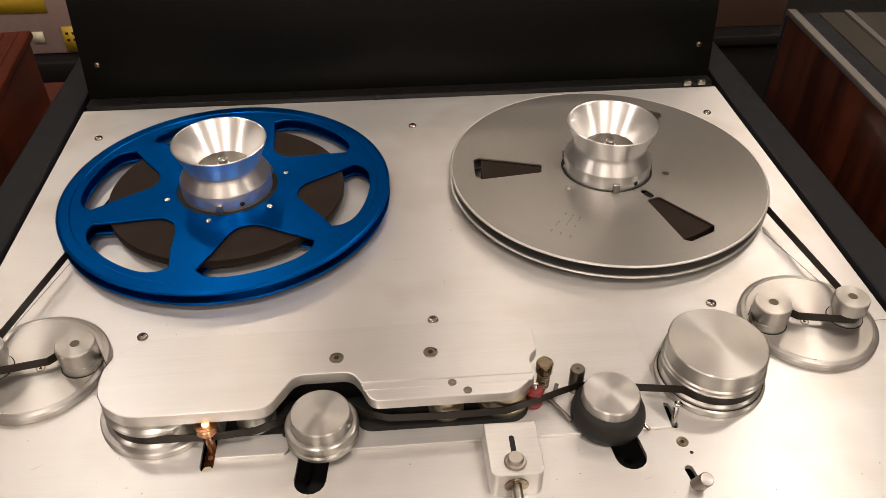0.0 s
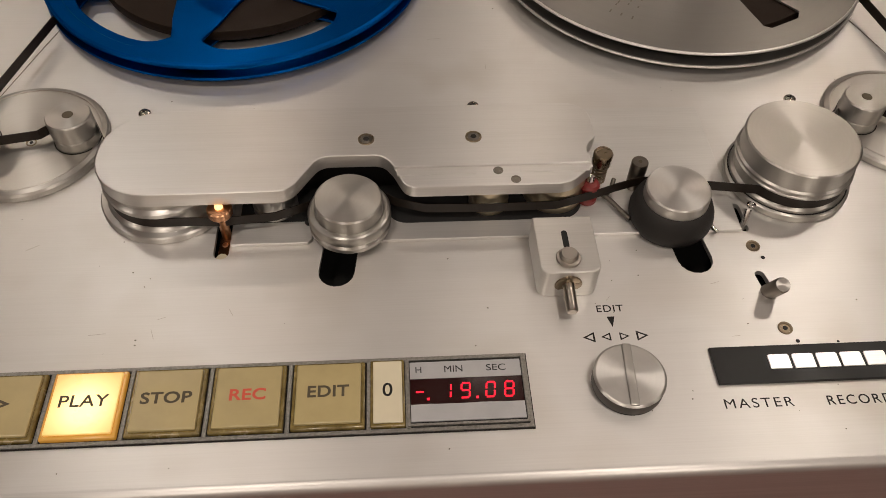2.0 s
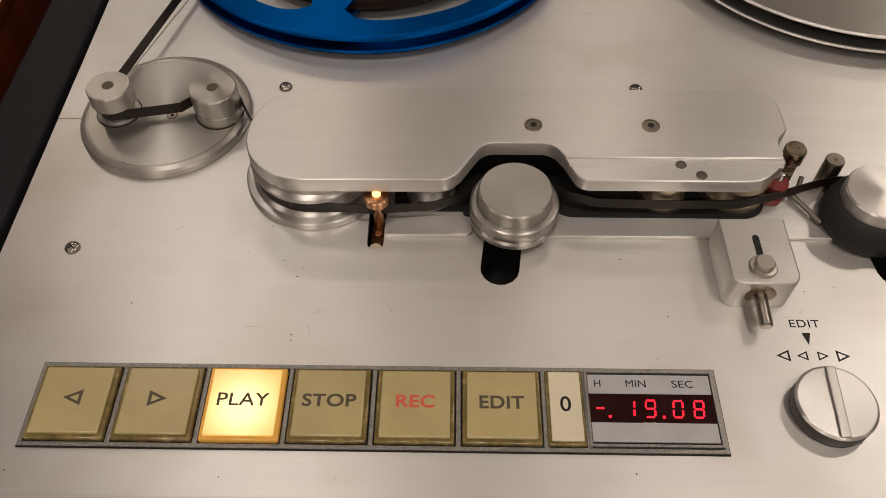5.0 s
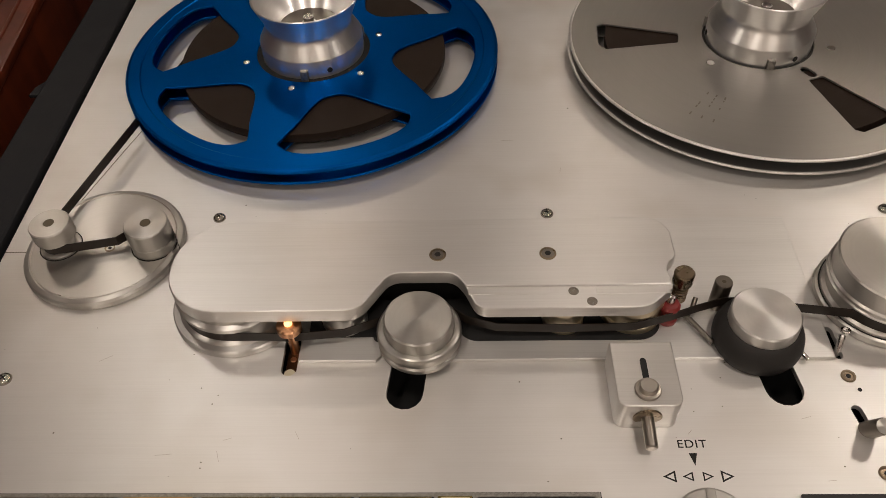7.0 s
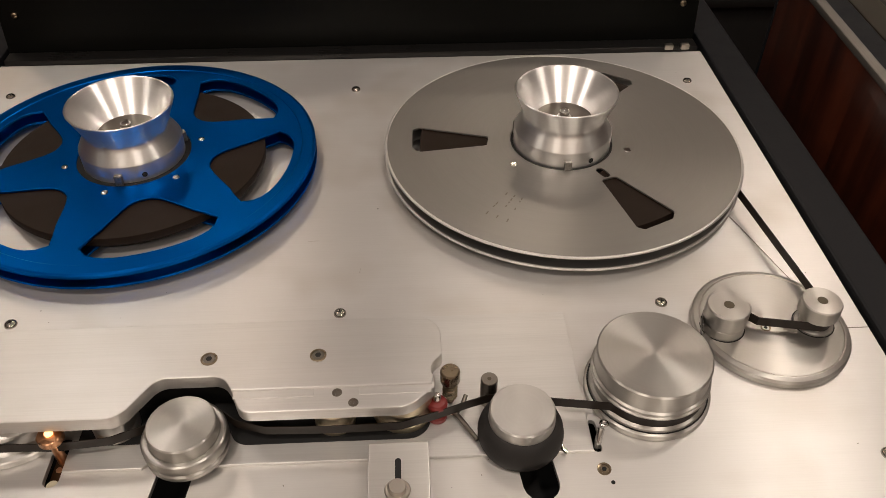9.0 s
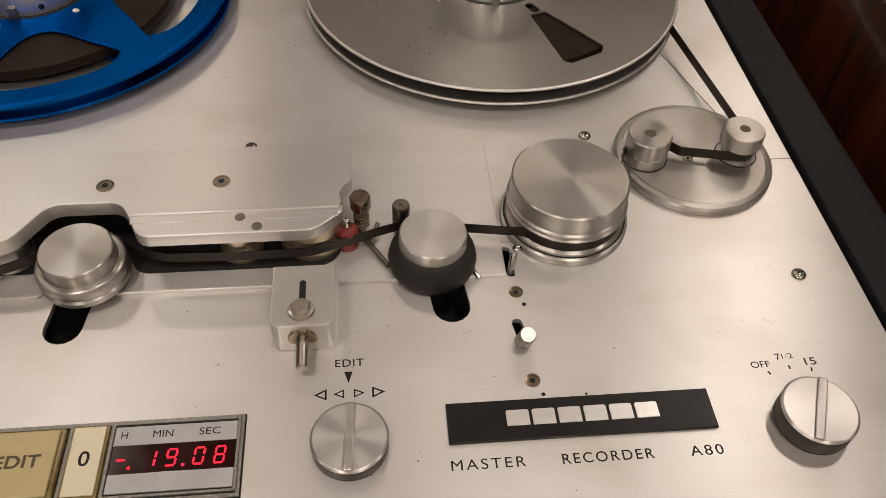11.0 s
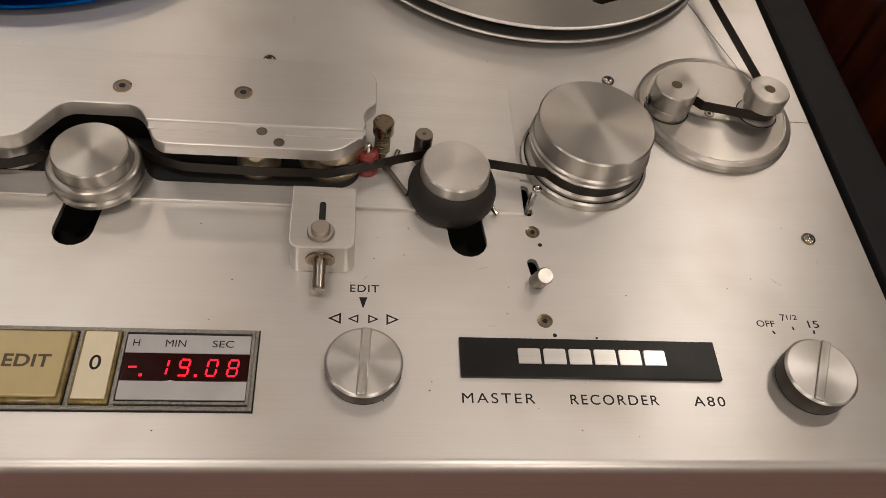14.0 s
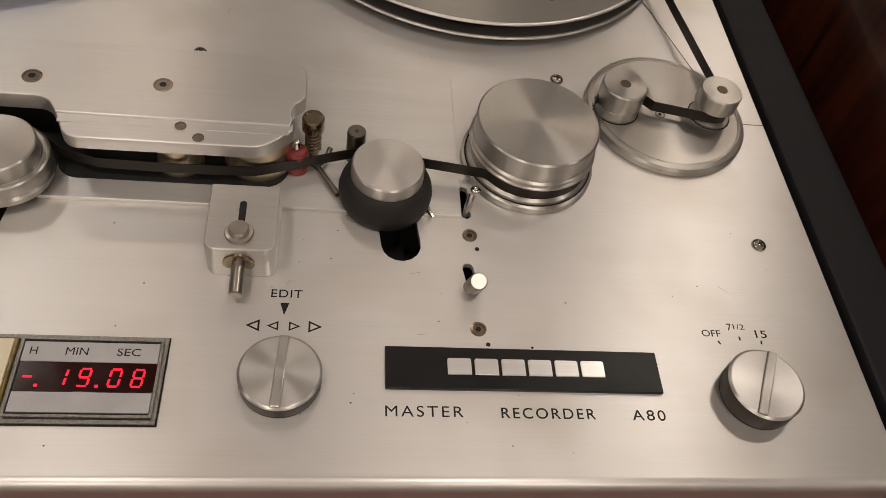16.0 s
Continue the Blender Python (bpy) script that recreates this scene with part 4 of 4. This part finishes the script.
for zc, s in ((RZ1, 1), (RZ0, -1)):
    part("rim", lathe([(RR - 0.0105, zc - 0.0004 * s), (RR - 0.0095, zc + 0.0005 * s), (RR - 0.0020, zc + 0.0005 * s), (RR + 0.0002, zc - 0.0004 * s), (RR + 0.0002, zc - 0.0022 * s), (RR - 0.0105, zc - 0.0016 * s), (RR - 0.0105, zc - 0.0004 * s)], 144), REEL_BLUE, blue, on(*BLUE))
part("tape_pack", lathe([(0.045, RZ0 + 0.0022), (0.0940, RZ0 + 0.0022), (0.0942, RZ0 + 0.0026), (0.0942, RZ1 - 0.0026), (0.0940, RZ1 - 0.0022), (0.045, RZ1 - 0.0022), (0.045, RZ0 + 0.0022)], 144), PACK, blue, on(*BLUE), "brown wound tape")
part("hub_ring", lathe([(0.030, RZ0), (0.0405, RZ0), (0.0405, RZ1 - 0.0008), (0.030, RZ1 - 0.0008), (0.030, RZ0)], 96), BODY, blue, on(*BLUE), "dark hub ring")
for k in range(6):
    a = radians(PHASE + 60 * k)
    part("screw", screw_mesh(0.0026, 0.0012), CHROME, blue, on(BLUE[0] + 0.0485 * math.cos(a), BLUE[1] + 0.0485 * math.sin(a), RZ1))

SPHASE = 57.0
silver = thing("tape_reel", on(*SILVER, RZ0), "satin grey metal tape reel with three windows, nearly full", "tape reel", "reels on the deck")


def wedge_window(mid):
    pts = [(0.0545, mid - 5), (0.0565, mid + 7.0), (0.1080, mid + 8.5), (0.1125, mid + 5.0), (0.1125, mid - 7.0), (0.1085, mid - 9.0)]
    q = [(r * math.cos(radians(a)), r * math.sin(radians(a)), 0.002) for r, a in pts]
    return rounded(q, 4)


def thread_slot(mid):
    a = radians(mid)
    return slot(0.0450 * math.cos(a), 0.0450 * math.sin(a), 0.0510 * math.cos(a), 0.0510 * math.sin(a), 0.0062)


def wound(outs):
    """Outer outline first; the others turned the other way as holes."""
    def area(p):
        return sum(a[0] * b[1] - b[0] * a[1] for a, b in zip(p, p[1:] + p[:1]))
    return [p if (area(p) > 0) == (i == 0) else p[::-1] for i, p in enumerate(outs)]


wins = [wedge_window(SPHASE + 120 * k) for k in range(3)] + [thread_slot(SPHASE + 242)]
for z0, z1 in ((RZ0, RZ0 + 0.0012), (RZ1 - 0.0012, RZ1)):
    part("flange", plate(wound([circle(RR)] + wins + [circle(0.0382)]), z0, z1), REEL_SILVER, silver, on(*SILVER), "satin grey metal flange")
    part("rim", lathe([(RR - 0.0014, z0 - 0.0001), (RR - 0.0002, z0 - 0.0002), (RR + 0.0005, z0 + 0.0003), (RR + 0.0004, z0 + 0.0007), (RR - 0.0001, z1 + 0.0001), (RR - 0.0008, z1 + 0.0003), (RR - 0.0014, z1 + 0.0001), (RR - 0.0014, z0 - 0.0001)], 144), RIM, silver, on(*SILVER), "flange rim, lighter in colour for its highlight")
part("tape_pack", lathe([(0.045, RZ0 + 0.0018), (0.1060, RZ0 + 0.0018), (0.1060, RZ1 - 0.0020), (0.045, RZ1 - 0.0020), (0.045, RZ0 + 0.0018)], 144), PACK, silver, on(*SILVER), "brown wound tape")
# black ring fills the gap round the hub, painted as its shade
part("hub_ring", lathe([(0.030, RZ0), (0.0380, RZ0), (0.0380, RZ1 - 0.0015), (0.030, RZ1 - 0.0015), (0.030, RZ0)], 96), BLACK_HOLE, silver, on(*SILVER))
for a in (SPHASE + 36, SPHASE + 160, SPHASE + 285):
    part("rivet", disc(0.0027, 0, 0.0006, 0.0003, 24), CHROME, silver, on(SILVER[0] + 0.0490 * math.cos(radians(a)), SILVER[1] + 0.0490 * math.sin(radians(a)), RZ1))

rng = random.Random(5)
for row in range(3):
    for k in range(7):
        if rng.random() < 0.75:
            r0, a = 0.078 + k * 0.0042, radians(SPHASE + 176 + row * 4.2)
            m = Matrix.Translation(on(SILVER[0] + r0 * math.cos(a), SILVER[1] + r0 * math.sin(a), RZ1)) @ Matrix.Rotation(a + 0.05, 4, "Z")
            part("stamped_mark", box(0, 0.0015 + 0.002 * rng.random(), -0.0007, 0.0002, 0, 0.0001, 0), DARKSTEEL, silver, m)

HUB = [(0, 0.0150), (0.0355, 0.0150), (0.0361, 0.0157), (0.0362, 0.0282), (0.0358, 0.0290), (0.0312, 0.0370), (0.0300, 0.0394), (0.0297, 0.0408), (0.0300, 0.0422), (0.0368, 0.0586),
       (0.0371, 0.0593), (0.0365, 0.0597), (0.0357, 0.0594), (0.0222, 0.0372), (0.0215, 0.0362), (0, 0.0362)]
for x, y in (BLUE, SILVER):
    hub = thing("reel_hub_adapter", on(x, y, 0.015), "polished aluminium hub adapter standing on the reel", "hub adapter", "hub adapters")
    part("body", lathe(HUB, 96), POLISH, hub, on(x, y), "polished flared aluminium body")
    part("inner_disc", lathe([(0, 0.0356), (0.0208, 0.0356), (0.0208, 0.0368), (0, 0.0368)], 48), DARKSTEEL, hub, on(x, y), "dark inner disc")
    part("centre_screw", lathe([(0, 0.0365), (0.0050, 0.0365), (0.0050, 0.0380), (0.0036, 0.0382), (0.0036, 0.0422), (0.0028, 0.0430), (0, 0.0430)], 28), CHROME, hub, on(x, y))
    for a in (-64, 56, 176):
        c, s = math.cos(radians(a)), math.sin(radians(a))
        m = Matrix.Translation(on(x + 0.0361 * c, y + 0.0361 * s, 0.0205)) @ Matrix.Rotation(radians(a), 4, "Z") @ Matrix.Rotation(radians(90), 4, "Y")
        # black disc paints the shade of a hole in the hub's side
        part("side_hole", disc(0.0019, -0.0005, 0.0005, 0.0001, 20), BLACK_HOLE, hub, m)
    for a in (-92, 28, 148):
        m = Matrix.Translation(on(x, y)) @ Matrix.Rotation(radians(a), 4, "Z")
        part("locking_lug", box(0.0348, 0.0390, -0.0026, 0.0026, 0.0152, 0.0232, 0.0004), FRAME, hub, m, "dark locking lug")

TZ0, TZ1 = 0.0078, 0.0141
path_l = [(-0.2488, 0.4560), (-0.2680, 0.3760)] + arc(-0.2822, 0.2804, 0.0088, 172, 270, 10) + [(-0.2470, 0.2785)] + arc(-0.2275, 0.2804, 0.0126, 130, 40, 8) + [(-0.2050, 0.2640)] + arc(-0.1700, 0.2405, 0.0304, 150, 270, 18)
mid_run = [(-0.1500, 0.2100), (-0.1383, 0.2092), (-0.1100, 0.2120), (-0.0930, 0.2190)] + arc(-0.0716, 0.2114, 0.0219, 125, 55, 8) + [(-0.0480, 0.2200), (-0.0320, 0.2148), (0.0020, 0.2138), (0.0375, 0.2145), (0.0572, 0.2205), (0.0720, 0.2260), (0.0847, 0.2300), (0.1010, 0.2300)]
run_r = [(0.1180, 0.2260), (0.1480, 0.2215)] + arc(0.1728, 0.2400, 0.0304, 222, 380, 24) + [(0.2080, 0.2630)] + arc(0.2275, 0.2804, 0.0126, 140, 40, 8) + [(0.2470, 0.2785)] + arc(0.2822, 0.2804, 0.0088, -90, 8, 10) + [(0.2760, 0.4000), (0.2620, 0.4700)]
rt = thing("recording_tape", on(0, 0.25, TZ0), "dark brown magnetic tape threaded past rollers and heads", "magnetic tape")
part("tape_run", ribbon(path_l + mid_run[:1], TZ0, TZ1), TAPE, rt, on(0, 0))
part("tape_run", ribbon(mid_run + run_r[:1], TZ0, TZ1), TAPE, rt, on(0, 0))
part("tape_run", ribbon(run_r, TZ0, TZ1), TAPE, rt, on(0, 0))

# ---- neighbours ----
TOP = D + 0.06
m = Matrix.Translation((0.3775, 0.100, 0)) @ Matrix.Rotation(radians(-2.32), 4, "Z")
cab = thing("equipment_cabinet", (0.65, 0.4, 0), "dark mahogany equipment cabinet with steel edge trim", "cabinet")
L = 0.576
part("side_panel", box(0, 0.025, 0, L, 0.06, TOP - 0.006, 0.001), MAHOGANY, cab, m, "dark mahogany side panel")
part("edge_trim", box(-0.001, 0.0085, -0.002, L + 0.002, TOP - 0.006, TOP, 0.0012), TRIM, cab, m, "worn steel edge trim")
part("edge_trim", box(-0.001, 0.003, L - 0.003, L + 0.002, 0.06, TOP - 0.006, 0.001), RAIL, cab, m, "dark edge strip")
part("top_rail", box(0.0085, 0.032, 0, L, TOP - 0.016, TOP - 0.004, 0.001), RAIL, cab, m, "dark painted top rail")
part("top_plate", box(0.032, 0.059, 0, L, TOP - 0.016, TOP - 0.0035, 0.001), OLIVE, cab, m, "olive grey metal top")
part("edge_trim", box(0.059, 0.066, 0, L, TOP - 0.016, TOP - 0.001, 0.001), TRIM, cab, m)
part("top_plate", box(0.066, 0.50, 0, L, TOP - 0.020, TOP - 0.004, 0.001), OLIVE, cab, m)
part("carcass", box(0.026, 0.50, 0.004, L - 0.008, 0.0, TOP - 0.021, 0.002), BODY, cab, m, "dark cabinet body")

m = Matrix.Translation((-0.366, 0.15, 0)) @ Matrix.Rotation(radians(5.7), 4, "Z")
chest = thing("wooden_chest", (-0.66, 0.45, 0), "glossy red-stained wooden chest beside the recorder", "chest")
part("side_panel", box(-0.024, 0, 0, 0.68, 0.05, D - 0.010, 0.003), REDWOOD, chest, m, "red-stained wooden side")
part("top", box(-0.50, 0.004, -0.006, 0.686, D - 0.010, D, 0.003), REDWOOD, chest, m, "red-stained wooden top")
for x in (-0.010, -0.026):
    part("bead", tube([(x, 0.0, D), (x, 0.68, D)], 0.0016), REDWOOD, chest, m, "raised glossy bead along the top's edge")
part("carcass", box(-0.495, -0.025, 0.004, 0.675, 0.0, D - 0.011, 0.002), BODY, chest, m)

# table with a pale box and yellow tags behind the chest
tab = thing("side_table", (-0.85, 1.45, 0), "black side table in the dark behind the recorder", "table")
part("tabletop", box(-1.40, -0.30, 1.17, 1.75, 0.665, 0.702, 0.004), BODY, tab, None)
for x in (-1.36, -0.34):
    for y in (1.21, 1.71):
        part("leg", box(x - 0.025, x + 0.025, y - 0.025, y + 0.025, 0, 0.665, 0.003), BODY, tab, None)
pb = thing("storage_box", (-0.66, 1.35, 0.702), "pale plastic storage box with yellow tags", "box")
part("box_body", box(-0.80, -0.515, 1.20, 1.50, 0.702, 0.82, 0.008), PALE, pb, None)
part("yellow_tag", box(-0.543, -0.518, 1.1975, 1.1992, 0.709, 0.751, 0), YELLOW, pb, None, "yellow paper tag")
part("yellow_tag", box(-0.78, -0.556, 1.1975, 1.1992, 0.776, 0.815, 0), YELLOW, pb, None, "yellow paper tag")
part("white_label", box(-0.592, -0.574, 1.1975, 1.1992, 0.724, 0.744, 0), IVORY, pb, None, "white paper label")
for k in range(4):
    part("tag_mark", box(-0.538 + 0.010 * (k % 2), -0.534 + 0.010 * (k % 2), 1.1968, 1.1974, 0.727 + 0.011 * (k // 2), 0.731 + 0.011 * (k // 2), 0), INK, pb, None)

# added black box; fills the background that is only seen as dark
rack = thing("equipment_rack", (0.55, 1.25, 0), "black box added to keep the background behind the recorder dark", "rack")
part("rack_body", box(-0.28, 1.35, 1.20, 1.65, 0.0, 0.70, 0.006), BODY, rack, None)
part("rack_shelf", box(-0.28, 1.35, 1.175, 1.199, 0.685, 0.703, 0.003), BODY, rack, None)
cb = thing("carton", (0.62, 1.3, 0.70), "brown cardboard carton on the dark backdrop box", "carton")
part("carton_body", box(0.53, 0.70, 1.22, 1.40, 0.70, 0.83, 0.003), plain("brown_cardboard", (0.05, 0.022, 0.011), 0.8), cb, None)
part("flap", box(0.535, 0.695, 1.225, 1.31, 0.831, 0.833, 0), cb.children[0].data.materials[0], cb, None)
